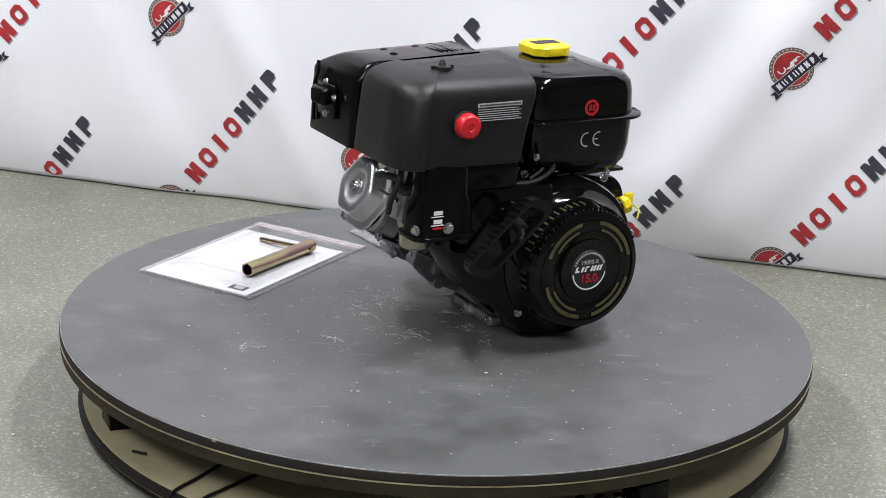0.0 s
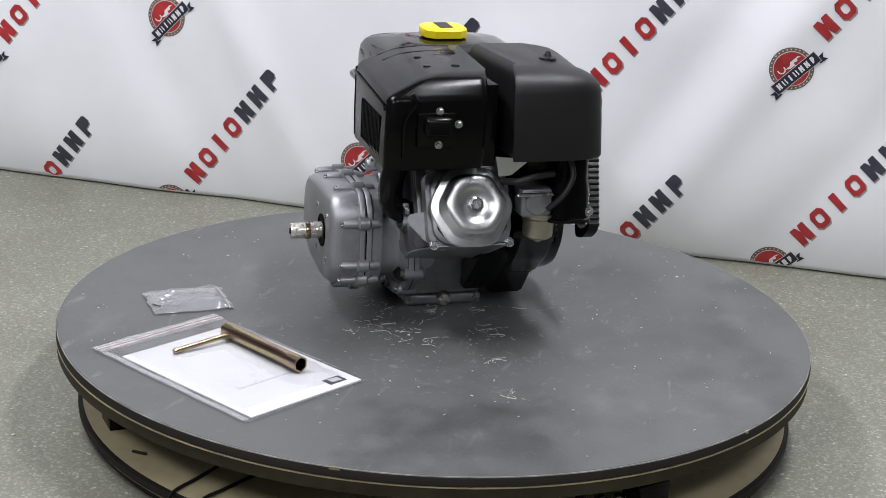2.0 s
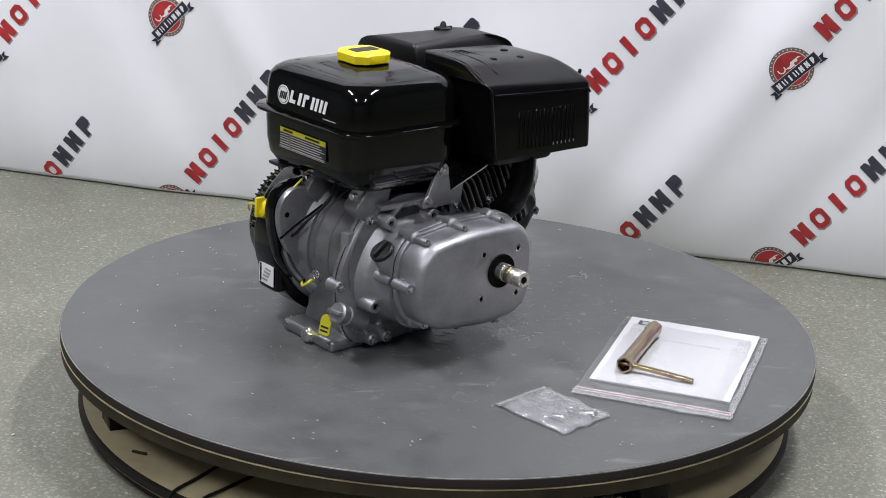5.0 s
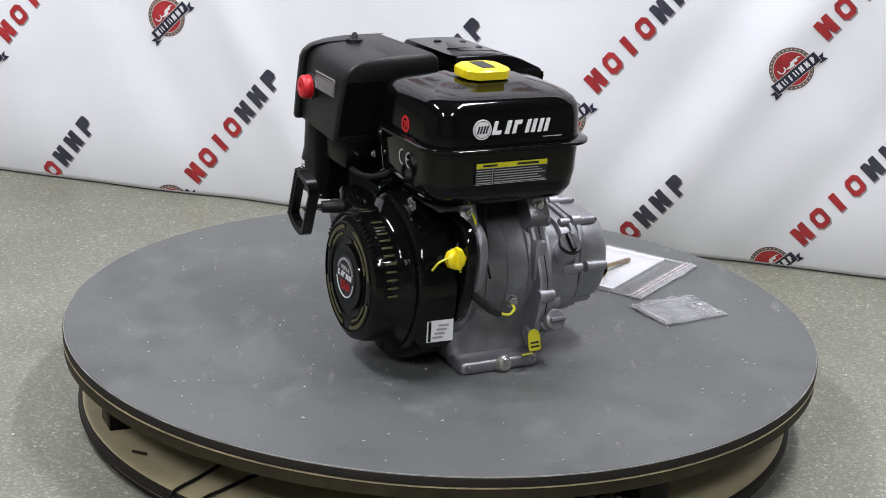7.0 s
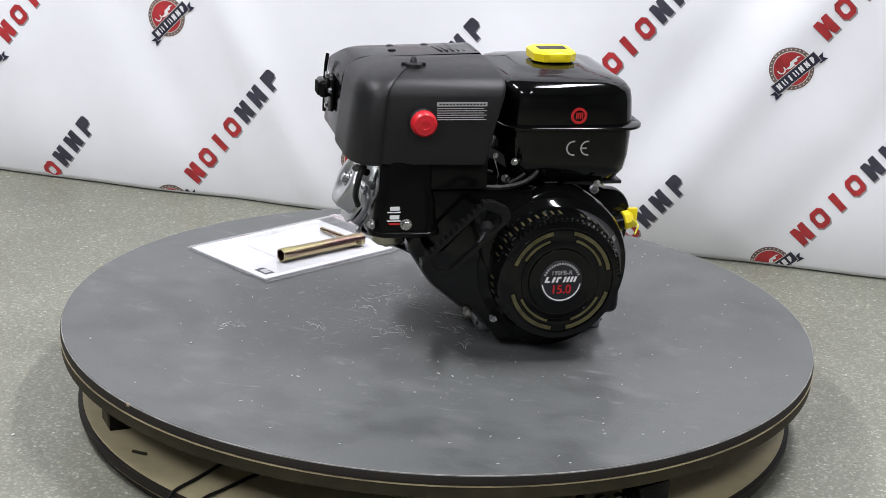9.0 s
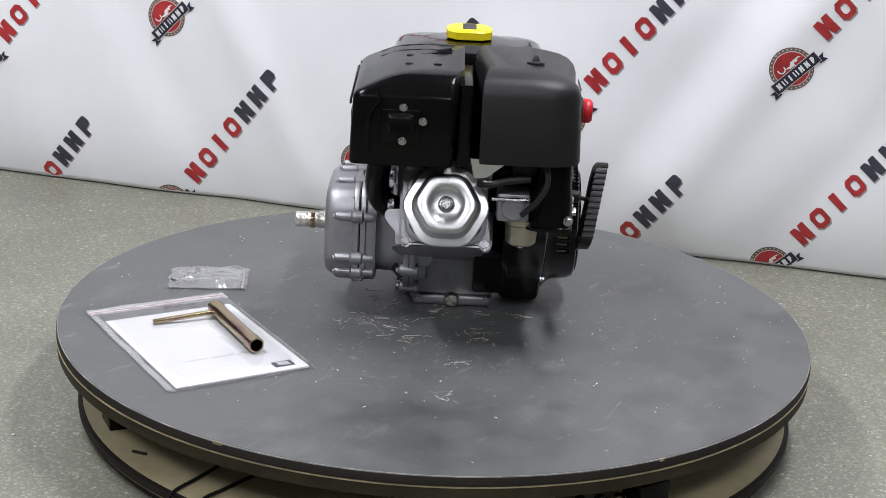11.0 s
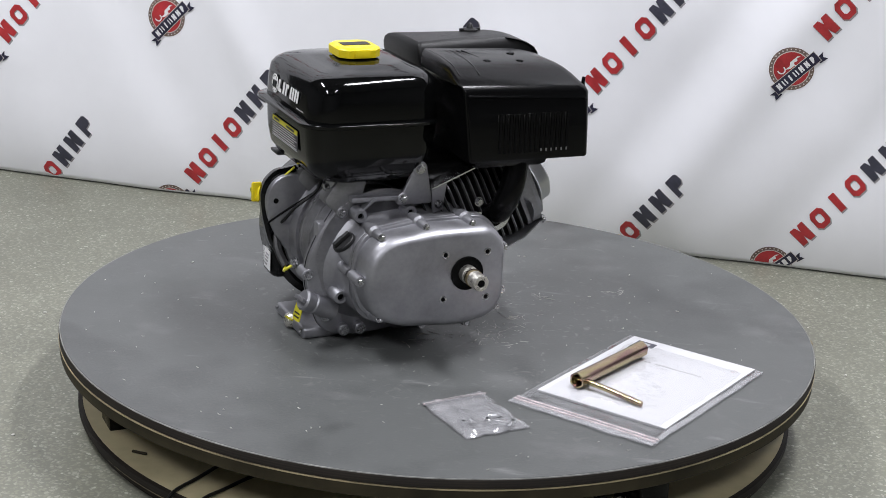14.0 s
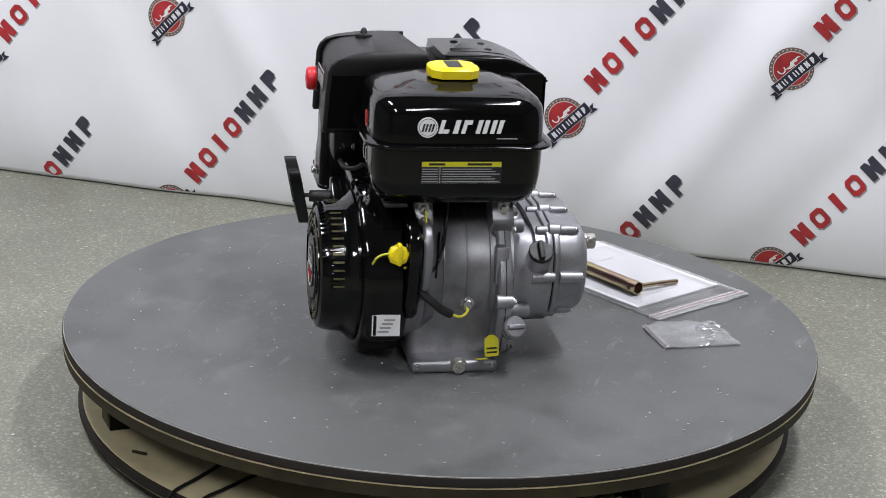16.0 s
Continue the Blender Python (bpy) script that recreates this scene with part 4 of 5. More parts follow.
GEARF = smooth_outline([(-0.014, 0.092), (0.006, 0.070), (0.055, 0.063), (0.145, 0.070), (0.180, 0.090), (0.193, 0.125), (0.189, 0.165), (0.168, 0.188), (0.10, 0.197), (0.006, 0.196), (-0.014, 0.172)], 0.03, 5)
bm = bmesh.new()
gear_rows = []
for y, k in ((0.105, 0.05), (0.130, 0.05), (0.140, 0.08), (0.167, 0.16), (0.1768, 0.34), (0.1826, 0.66), (0.1852, 0.95), (0.1863, 1.25)):
    gear_rows.append([(a[0] + (b[0] - a[0]) * k, y, a[1] + (b[1] - a[1]) * k) for a, b in zip(GEAR0, GEARF)])
loft(bm, gear_rows)
gear = part("reduction_gearbox", bm, ALU, engine, "smooth cast aluminium reduction gearbox")
part("gasket", slab_y(bmesh.new(), [(x + 0.0022 * (1 if x > 0.09 else -1), z + 0.002 * (1 if z > 0.13 else -1)) for x, z in GEAR0], 0.1299, 0.1311, 0.0003), BORE, gear)
bm = bmesh.new()
for y0, y1 in ((0.120, 0.1300), (0.1310, 0.141)):
    slab_y(bm, [(x + 0.003 * (1 if x > 0.09 else -1), z + 0.003 * (1 if z > 0.13 else -1)) for x, z in GEAR0], y0, y1, 0.002)
part("joint_flange", bm, ALU, gear)
SC = (0.043, 0.137)
bosses = [(0.174, 0.197), (0.104, 0.207), (0.030, 0.208), (-0.026, 0.166), (-0.026, 0.098), (-0.017, 0.072), (0.031, 0.051), (0.103, 0.055), (0.172, 0.071)]
for x, z in bosses:
    bm = bmesh.new()
    lathe(bm, aim((x, 0.108, z), Y), [(0.0062, 0), (0.0068, 0.004), (0.0068, 0.016), (0.0105, 0.019), (0.0105, 0.034), (0.0070, 0.037), (0.0064, 0.057), (0.0056, 0.060)], 16)
    boss = part("bolt_boss", bm, ALU, gear)
    bolt((x, 0.168, z), Y, gear, 0.66)
for x, z in ((0.068, 0.047), (-0.010, 0.190)):
    bolt((x, 0.141, z), Y, gear, 0.6)
for x, z in ((0.079, 0.168), (0.011, 0.168), (0.080, 0.099), (0.010, 0.097)):
    h = part("threaded_hole", ring(bmesh.new(), aim((x, 0.1853, z), Y), [(0.006, 0), (0.0058, 0.0018), (0.0038, 0.0022), (0.0036, 0)], 16), ZINC, gear)
    part("bore", cyl(bmesh.new(), (x, 0.1843, z), (x, 0.1865, z), 0.0034, n=12), BORE, h)
part("oil_seal", lathe(bmesh.new(), aim((SC[0], 0.1857, SC[1]), Y), [(0.026, 0), (0.026, 0.0025), (0.0245, 0.003), (0.022, 0.002), (0.015, 0.0015)], 36), BORE, gear, "black rubber shaft seal")
shaft = part("output_shaft", lathe(bmesh.new(), aim((SC[0], 0.183, SC[1]), Y), [(0.0135, 0), (0.0135, 0.016), (0.0125, 0.017), (0.0125, 0.052), (0.0115, 0.054)], 28), FOIL, gear, "steel output shaft wrapped in film")
part("centre_bore", cyl(bmesh.new(), (SC[0], 0.230, SC[1]), (SC[0], 0.2375, SC[1]), 0.0055, n=14), BORE, shaft)
part("tape_band", lathe(bmesh.new(), aim((SC[0], 0.206, SC[1]), Y), [(0.0135, 0), (0.0138, 0.001), (0.0138, 0.007), (0.0135, 0.008)], 28), CHROMATE, shaft)
# ledge and two tall bosses on top of the side cover
bm = bmesh.new()
box(bm, 0.052, 0.186, 0.058, 0.076, 0.222, 0.231, 0.003)
box(bm, 0.052, 0.186, 0.058, 0.064, 0.196, 0.230, 0.002)
ledge = part("top_ledge", bm, ALU, side)
for x0, x1 in ((0.094, 0.078), (0.094, 0.122), (0.175, 0.150)):
    bm = bmesh.new()
    loft(bm, [[(x0 - 0.003, y, 0.206), (x0 + 0.003, y, 0.206), (x1 + 0.003, y, 0.228), (x1 - 0.003, y, 0.228)] for y in (0.060, 0.079)])
    part("ledge_rib", bm, ALU, ledge)
for x in (0.175, 0.094):
    bm = bmesh.new()
    ring(bm, aim((x, 0.052, 0.205), Y), [(0.0115, 0), (0.0105, 0.033), (0.0095, 0.0345), (0.0048, 0.0345), (0.0045, 0.02)], 20)
    bb = part("ledge_boss", bm, ALU, side)
    part("bore", cyl(bmesh.new(), (x, 0.066, 0.205), (x, 0.080, 0.205), 0.0048, n=12), BORE, bb)
for x, z, y in ((0.196, 0.206, 0.066), (0.048, 0.218, 0.066), (0.247, 0.111, 0.062), (-0.02, 0.080, 0.066), (0.217, 0.042, 0.064), (0.190, 0.020, 0.072), (0.163, 0.020, 0.072), (0.10, 0.026, 0.066), (0.02, 0.040, 0.066)):
    bm = bmesh.new()
    cyl(bm, (x, 0.036, z), (x, y, z), 0.0105, 0.0092, 14, 0.001)
    bs = part("bolt_boss", bm, ALU, side)
    bolt((x, y, z), Y, bs, 0.8)
bm = bmesh.new()
ring(bm, aim((0.206, 0.058, 0.083), Y), [(0.012, 0), (0.0105, 0.036), (0.0095, 0.0375), (0.0055, 0.0375), (0.005, 0.02)], 18)
bb = part("cover_boss", bm, ALU, side)
part("bore", cyl(bmesh.new(), (0.206, 0.084, 0.083), (0.206, 0.090, 0.083), 0.0055, n=12), BORE, bb)
# round backing plate behind the crankcase, with its rod
backing = part("backing_plate", slab_y(bmesh.new(), smooth_outline([(0.15, 0.238), (0.248, 0.231), (0.265, 0.217), (0.2725, 0.196), (0.269, 0.165), (0.253, 0.130), (0.235, 0.105), (0.15, 0.10)], 0.016), -0.078, -0.064, 0.003), ALU, case, "grey cast backing plate")
part("plate_hole", cyl(bmesh.new(), (0.257, -0.066, 0.192), (0.257, -0.0635, 0.192), 0.0042, n=14), BORE, backing)
bm = bmesh.new()
tube(bm, [(0.272, -0.060, 0.158), (0.245, -0.054, 0.178), (0.205, -0.045, 0.205)], 0.0017, 8)
part("governor_rod", bm, BORE, backing)
# bosses and plugs on the front of the side cover
bm = bmesh.new()
lathe(bm, aim((0.206, 0.060, 0.050), Vector((0.88, 0.1, 0.44))), [(0.0165, 0), (0.0155, 0.036), (0.0135, 0.038), (0.0135, 0.042), (0.0165, 0.044), (0.0165, 0.054), (0.014, 0.057)], 20)
plug = part("oil_filler_plug", bm, ALU, side, "grey oil filler plug")
part("plug_grip", box(bmesh.new(), -0.013, 0.013, -0.003, 0.003, 0.055, 0.064, 0.001), ALU, plug, "", aim((0.206, 0.060, 0.050), Vector((0.88, 0.1, 0.44))))
tag = part("yellow_tag", loft(bmesh.new(), [[(x, y, z) for y, z in smooth_outline([(-0.011, -0.030), (0.011, -0.030), (0.011, -0.004), (0.004, 0.002), (-0.004, 0.002), (-0.011, -0.004)], 0.004)] for x in (-0.0006, 0.0006)]), TAGYELLOW, engine, "yellow plastic warning tag", pose(0.2475, 0.032, 0.058, 0, -14, 8))
bm = bmesh.new()
for k in range(2):
    box(bm, 0.0008, 0.0012, -0.008, 0.008, -0.019 - 0.006 * k, -0.0165 - 0.006 * k)
part("tag_bars", bm, BLACKPRINT, tag)
part("tag_leaf", box(bmesh.new(), 0.0, 0.005, -0.026, -0.008, -0.033, -0.0315), TAGYELLOW, tag)
# gearbox oil boss on the front corner
FILL = aim((0.196, 0.108, 0.158), Vector((0.62, 0, 0.78)))
gp = part("gear_filler_boss", lathe(bmesh.new(), FILL, [(0.019, -0.01), (0.0185, 0.010), (0.0165, 0.0145), (0.0165, 0.017)], 24), ALU, gear)
part("filler_plug", lathe(bmesh.new(), FILL, [(0.0135, 0.015), (0.0185, 0.018), (0.0185, 0.023), (0.017, 0.0245)], 24), PLASTIC, gp, "black oil filler plug")
part("plug_grip", box(bmesh.new(), -0.004, 0.004, -0.015, 0.015, 0.0235, 0.031, 0.0015), PLASTIC, gp, "", FILL)
bm = bmesh.new()
for y0 in (0.098, 0.14):
    cyl(bm, (0.207, y0, 0.134), (0.207, y0 + 0.034, 0.134), 0.0085, 0.0075, 14)
part("cross_boss", bm, ALU, gear)
bolt((0.207, 0.172, 0.134), Y, gear, 0.7)
# tank legs
def leg_plate(name, pts, y0, y1, material=ALUROUGH):
    return part(name, slab_y(bmesh.new(), pts, y0, y1, 0.0015), material, engine)


ear = leg_plate("tank_bracket", smooth_outline([(0.118, 0.218), (0.060, 0.218), (0.068, 0.262), (0.072, 0.277), (0.083, 0.283), (0.094, 0.277), (0.097, 0.262)], 0.006), 0.080, 0.0875, ALU)
part("bracket_eye", cyl(bmesh.new(), (0.083, 0.087, 0.2735), (0.083, 0.090, 0.2735), 0.0115, n=20, bev=0.001), ALU, ear)
bolt((0.083, 0.090, 0.2735), Y, ear, 0.95)
part("bracket_eye", cyl(bmesh.new(), (0.109, 0.087, 0.229), (0.109, 0.090, 0.229), 0.009, n=16, bev=0.001), ALU, ear)
bolt((0.109, 0.090, 0.229), Y, ear, 0.75)
leg_plate("tank_bracket", smooth_outline([(0.20, 0.20), (0.165, 0.225), (0.150, 0.280), (0.185, 0.280), (0.225, 0.225)], 0.008), 0.030, 0.062)
leg_plate("tank_bracket", smooth_outline([(0.20, 0.20), (0.165, 0.225), (0.150, 0.280), (0.195, 0.280), (0.225, 0.225)], 0.008), -0.085, -0.058)
for y in (0.046, -0.072):
    bm = bmesh.new()
    cyl(bm, (0.205, y, 0.234), (0.205, y, 0.276), 0.011, 0.012, 16)
    mt = part("tank_mount", bm, ALU, engine)
    bolt((0.214, y, 0.243), X, mt, 1.0)
bm = bmesh.new()
tube(bm, [(0.19, -0.03, 0.255), (0.20, -0.035, 0.215), (0.232, -0.045, 0.185), (0.246, -0.06, 0.16), (0.248, -0.085, 0.15)], 0.0024, 8)
part("ignition_wire", bm, CABLE, engine)
bm = bmesh.new()
tube(bm, [(0.21, -0.075, 0.225), (0.226, -0.088, 0.195), (0.246, -0.092, 0.172), (0.262, -0.104, 0.17)], 0.0016, 8)
tube(bm, [(0.264, -0.118, 0.190), (0.270, -0.132, 0.194), (0.272, -0.145, 0.190), (0.266, -0.151, 0.178)], 0.0016, 8)
part("yellow_wire", bm, WIREY, engine)
bm = bmesh.new()
tube(bm, [(0.248, -0.085, 0.135), (0.254, -0.06, 0.115), (0.252, -0.045, 0.102), (0.25, -0.03, 0.094)], 0.0065, 8)
sens = part("sensor_lead", bm, RUBBER, engine)
bm = bmesh.new()
tube(bm, [(0.25, -0.032, 0.095), (0.258, -0.018, 0.093), (0.256, -0.008, 0.10), (0.246, -0.008, 0.105)], 0.0022, 8)
part("lead_end", bm, WIREY, sens)
part("green_plug", cyl(bmesh.new(), (0.250, -0.095, 0.139), (0.250, -0.083, 0.139), 0.004, n=10), GREEN, sens)
bolt((0.242, -0.006, 0.108), X, case, 1.2)
bolt((0.236, -0.085, 0.158), X, case, 1.3)
dip = part("dipstick_stub", cyl(bmesh.new(), (0.225, -0.112, 0.180), (0.262, -0.114, 0.190), 0.012, n=16), SATIN, engine)
bm = bmesh.new()
lathe(bm, aim((0.258, -0.114, 0.189), Vector((1, -0.05, 0.25))), [(0.013, 0), (0.0155, 0.002), (0.015, 0.012), (0.010, 0.016)], 8)
box(bm, 0.264, 0.281, -0.1175, -0.1105, 0.178, 0.210, 0.003)
part("yellow_stop_knob", bm, YELLOW, dip, "yellow plastic knob")

# blower housing and recoil starter
CR = (0.13, 0.131)
HOUSE = [(CR[0] + 0.002 + 0.123 * math.cos(radians(a)), CR[1] + 0.002 + (0.123 if a > 0 else 0.130) * math.sin(radians(a))) for a in range(-115, 96, 7)]
HOUSE = [(0.058, 0.013)] + HOUSE + smooth_outline([(0.10, 0.256), (0.02, 0.262), (-0.085, 0.262), (-0.088, 0.160), (-0.055, 0.110), (0.0, 0.065)], 0.012)
house = part("blower_housing", slab_y(bmesh.new(), HOUSE, -0.094, -0.162, 0.010), GLOSS, engine, "gloss black blower housing")
part("lower_shroud", slab_y(bmesh.new(), smooth_outline([(-0.052, 0.118), (-0.02, 0.165), (0.05, 0.165), (0.07, 0.03), (0.05, 0.022)], 0.012), -0.052, -0.104, 0.005), SATIN, house)
part("housing_shoulder", slab_y(bmesh.new(), smooth_outline([(0.15, 0.246), (0.252, 0.236), (0.269, 0.220), (0.276, 0.197), (0.272, 0.163), (0.262, 0.122), (0.238, 0.080), (0.15, 0.08)], 0.016), -0.080, -0.100, 0.005), GLOSS, house)
RM = aim((CR[0], -0.160, CR[1]), -Y)
rec = part("recoil_starter", lathe(bmesh.new(), RM, [(0.113, 0), (0.113, 0.006), (0.104, 0.014), (0.099, 0.022), (0.096, 0.046), (0.092, 0.056), (0.084, 0.0595), (0.060, 0.0605), (0.056, 0.058), (0.050, 0.0585), (0.049, 0.0625), (0.001, 0.063)], 72), GLOSS, engine, "gloss black recoil starter cover with slots")
RIB = mesh_of(box(bmesh.new(), -0.0022, 0.0022, 0.0955, 0.0988, 0.018, 0.046, 0.001, 1), "side_rib", GLOSS)
SLOTM = mesh_of(box(bmesh.new(), -0.0022, 0.0022, 0.0945, 0.0982, 0.020, 0.044), "side_slot", BORE)
SLOTY = mesh_of(box(bmesh.new(), -0.0015, 0.0015, 0.0965, 0.0986, 0.023, 0.041), "slot_glint", BRONZE)
for k in range(52):
    a = k * 360 / 52
    if k % 13 > 10 or (RM.to_3x3() @ pose(0, 0, 0, 0, 0, a).to_3x3() @ Y).z < -0.3:
        continue
    r = RM @ pose(0, 0, 0, 0, 0, a)
    piece("side_slot", SLOTM, rec, r)
    piece("slot_glint", SLOTY, rec, r)
    piece("side_rib", RIB, rec, RM @ pose(0, 0, 0, 0, 0, a + 180 / 52))
for r0, r1, spans in ((0.0715, 0.0785, ((12, 78), (102, 160), (195, 262), (280, 345))), (0.0622, 0.0672, ((20, 72), (108, 150), (205, 255), (288, 335)))):
    for a0, a1 in spans:
        bm = bmesh.new()
        arc_bar(bm, RM, r0 - 0.001, r1 + 0.001, a0 - 1, a1 + 1, 0.0585, 0.0607)
        sl = part("front_slot", bm, BORE, rec)
        bm = bmesh.new()
        arc_bar(bm, RM, r0 + 0.0006, r1 - 0.0006, a0, a1, 0.0590, 0.0612)
        part("slot_glint", bm, BRONZE, sl)
for r0, r1 in ((0.0812, 0.0826), (0.0592, 0.0604)):
    part("face_ridge", ring(bmesh.new(), RM, [(r0, 0.0585), (r0, 0.0612), (r1, 0.0612), (r1, 0.0585)], 64), GLOSS, rec)
FIN = mesh_of(box(bmesh.new(), -0.0014, 0.0014, 0.0885, 0.0962, 0.0480, 0.0566, 0.0008, 1), "vent_blade", GLOSS)
for k in range(26):
    a = -64 + 128 * k / 25
    piece("vent_blade", FIN, rec, RM @ pose(0, 0, 0, 0, 0, a + (180 if (RM.to_3x3() @ Y).z < 0 else 0)))
dm = RM @ pose(0, 0, 0.0632)
disc = part("centre_badge", lathe(bmesh.new(), dm, [(0.0325, 0), (0.032, 0.0008)], 48), BLACKPRINT, rec, "black round badge with white and red print")
RF = face_pose((CR[0], -0.2243, CR[1]), X, Z)
bm = bmesh.new()
arc_bar(bm, RF, 0.0285, 0.0302, 188, 352, 0, 0.0006, 24)
part("badge_arc", bm, WHITEPRINT, disc)
bm = bmesh.new()
for k in range(17):
    arc_bar(bm, RF, 0.0262, 0.0295, 20 + k * 8.4, 25 + k * 8.4, 0, 0.0006, 2)
part("badge_bars", bm, GREYPRINT, disc)
lettering("badge_letters", "190FB-R", 0.0095, GREYPRINT, disc, RF @ pose(0, 0.0135, 0.0006))
part("badge_blocks", blocks(bmesh.new(), RF @ pose(-0.026, -0.001, 0), 0, 0.0108, 0.0085, (0, 1, 3, 2, 2), 0.003), WHITEPRINT, disc)
lettering("badge_number", "15.0", 0.0185, REDPRINT, disc, RF @ pose(0.0, -0.0125, 0.0006), bold=0.0003)
for x, z in ((0.043, 0.165), (0.222, 0.178), (0.105, 0.222)):
    bolt((x, -0.168, z), -Y, rec, 0.85)
bolt((0.046, -0.163, 0.054), -Y, house, 0.8)
bolt((0.195, -0.150, 0.252), Vector((0, -1, 0.3)), house, 0.9)
part("sticker_pad", box(bmesh.new(), 0.215, 0.2495, -0.156, -0.099, 0.050, 0.106, 0.013, 4), GLOSS, house)
SM = face_pose((0.2496, -0.1255, 0.0785), Vector((0.05, 1, 0)), Vector((0.0, 0, 1)))
wst = part("white_sticker", plate(bmesh.new(), SM, -0.0205, 0.0205, -0.0165, 0.0165, 0.0006), WHITEPRINT, house, "small white sticker with grey marks")
bm = bmesh.new()
for k in range(4):
    plate(bm, SM @ pose(0, 0, 0.0008), -0.012 + 0.003 * k, 0.004 + 0.003 * k, -0.011 + 0.006 * k, -0.008 + 0.006 * k)
part("sticker_print", bm, MARKEDGE, wst)

# pull handle: a closed grip with a toothed outer side
HP = [(0.004, 0.268), (0.038, 0.252), (0.040, 0.236), (-0.046, 0.139), (-0.074, 0.146), (-0.088, 0.164)]


def handle_y(z):
    return -0.215 - 0.029 * (z - 0.14) / 0.12


bm = bmesh.new()
loop = smooth_outline(HP, 0.012, 4)
inner = shrink(loop, 0.0145)
k = len(loop)
vo0 = [bm.verts.new((x, handle_y(z) - 0.0085, z)) for x, z in loop]
vo1 = [bm.verts.new((x, handle_y(z) + 0.0085, z)) for x, z in loop]
vi0 = [bm.verts.new((x, handle_y(z) - 0.007, z)) for x, z in inner]
vi1 = [bm.verts.new((x, handle_y(z) + 0.007, z)) for x, z in inner]
for i in range(k):
    j = (i + 1) % k
    for a, b in ((vo0, vo1), (vo1, vi1), (vi1, vi0), (vi0, vo0)):
        bm.faces.new((a[i], a[j], b[j], b[i]))
grip = part("pull_handle", bm, GRIP, engine, "black plastic starter pull handle")
bm = bmesh.new()
for i in range(13):
    f = 0.06 + 0.88 * i / 12
    x, z = -0.088 + (0.004 + 0.088) * f, 0.164 + (0.268 - 0.164) * f
    y = handle_y(z)
    cyl(bm, (x + 0.0005, y - 0.009, z - 0.0005), (x + 0.0005, y + 0.009, z - 0.0005), 0.0030, n=8)
part("grip_teeth", bm, GRIP, grip)
part("rope_guide", cyl(bmesh.new(), (0.025, -0.165, 0.205), (0.014, -0.215, 0.205), 0.012, 0.009, 16), PLASTIC, rec)
bm = bmesh.new()
tube(bm, [(0.012, -0.212, 0.205), (0.004, -0.228, 0.203), (-0.004, -0.236, 0.198)], 0.0035, 8)
part("rope", bm, RUBBER, grip)
bm = bmesh.new()
slab_y(bm, smooth_outline([(0.05, 0.10), (0.06, 0.215), (0.02, 0.24), (0.0, 0.225), (0.02, 0.15)], 0.01), -0.150, -0.185, 0.004)
part("guide_arm", bm, GLOSS, rec)

# cylinder, head and rocker cover, leaning back
CA = radians(25)
AX = Vector((-math.cos(CA), 0, math.sin(CA)))
UP = Vector((math.sin(CA), 0, math.cos(CA)))
CYL = Matrix((UP, Y, AX)).transposed().to_4x4()      # x: up across the fins, y: along the crank, z: out along the cylinder
CYL.translation = Vector((-0.153, -0.003, 0.226)) - AX * 0.30
cylinder = part("cylinder", lathe(bmesh.new(), CYL @ Matrix.Translation((0.015, 0, 0)), [(0.052, 0.07), (0.052, 0.24)], 32), DARKFIN, engine, "finned black cylinder")
for i in range(13):
    s = 0.092 + i * 0.0115
    big = 0.0 if i < 9 else -0.006
    bm = bmesh.new()
    o = rrect(-0.050 - big * 0.5, 0.090 + big, -0.074 - big, 0.076 + big, 0.014, s, 3)
    o2 = [(a, b, s + 0.0034) for a, b, _ in o]
    loft(bm, [o, o2], m=CYL)
    fin = part("fin", bm, DARKFIN, cylinder)
    bm = bmesh.new()
    loft(bm, [rrect(-0.0505 - big * 0.5, 0.0905 + big, -0.0745 - big, 0.0765 + big, 0.014, q, 3) for q in (s + 0.0026, s + 0.0037)], m=CYL)
    part("fin_edge", bm, ALU, fin, "bare bright fin edge")
bm = bmesh.new()
loft(bm, [rrect(-0.050, 0.062, -0.062, 0.066, 0.016, z, 4) for z in (0.244, 0.256, 0.269)], m=CYL)
head = part("cylinder_head", bm, ALUROUGH, engine, "grey cast cylinder head")
part("head_flange", loft(bmesh.new(), [rrect(-0.050 + d, 0.058 - d, -0.062 + d, 0.060 - d, 0.026, z, 4) for z, d in ((0.2685, 0.002), (0.270, 0), (0.2775, 0), (0.279, 0.002))], m=CYL), ALU, head)
part("gasket", loft(bmesh.new(), [rrect(-0.046, 0.054, -0.056, 0.056, 0.03, z, 4) for z in (0.2785, 0.2805)], m=CYL), BORE, head)


def hexloop(r, z, n=4, rot=0.0, cx=0.004, cy=0.0, f=0.012):
    pts = [(cx + r * math.cos(radians(60 * i + rot)), cy + r * 1.0 * math.sin(radians(60 * i + rot))) for i in range(6)]
    return [(x, y, z) for x, y in smooth_outline(pts, f, n)]


rock = part("rocker_cover", loft(bmesh.new(), [hexloop(r * 0.97, z, 4, 30, f=f) for r, z, f in ((0.070, 0.280, 0.02), (0.072, 0.2815, 0.02), (0.070, 0.284, 0.02), (0.0585, 0.2855, 0.018), (0.056, 0.288, 0.016),
            (0.053, 0.306, 0.014), (0.050, 0.3095, 0.014), (0.046, 0.3105, 0.014), (0.035, 0.3105, 0.016), (0.030, 0.3085, 0.015), (0.024, 0.3055, 0.012), (0.012, 0.3048, 0.006))], m=CYL), PRESSED, engine, "bright pressed steel rocker cover")
bm = bmesh.new()
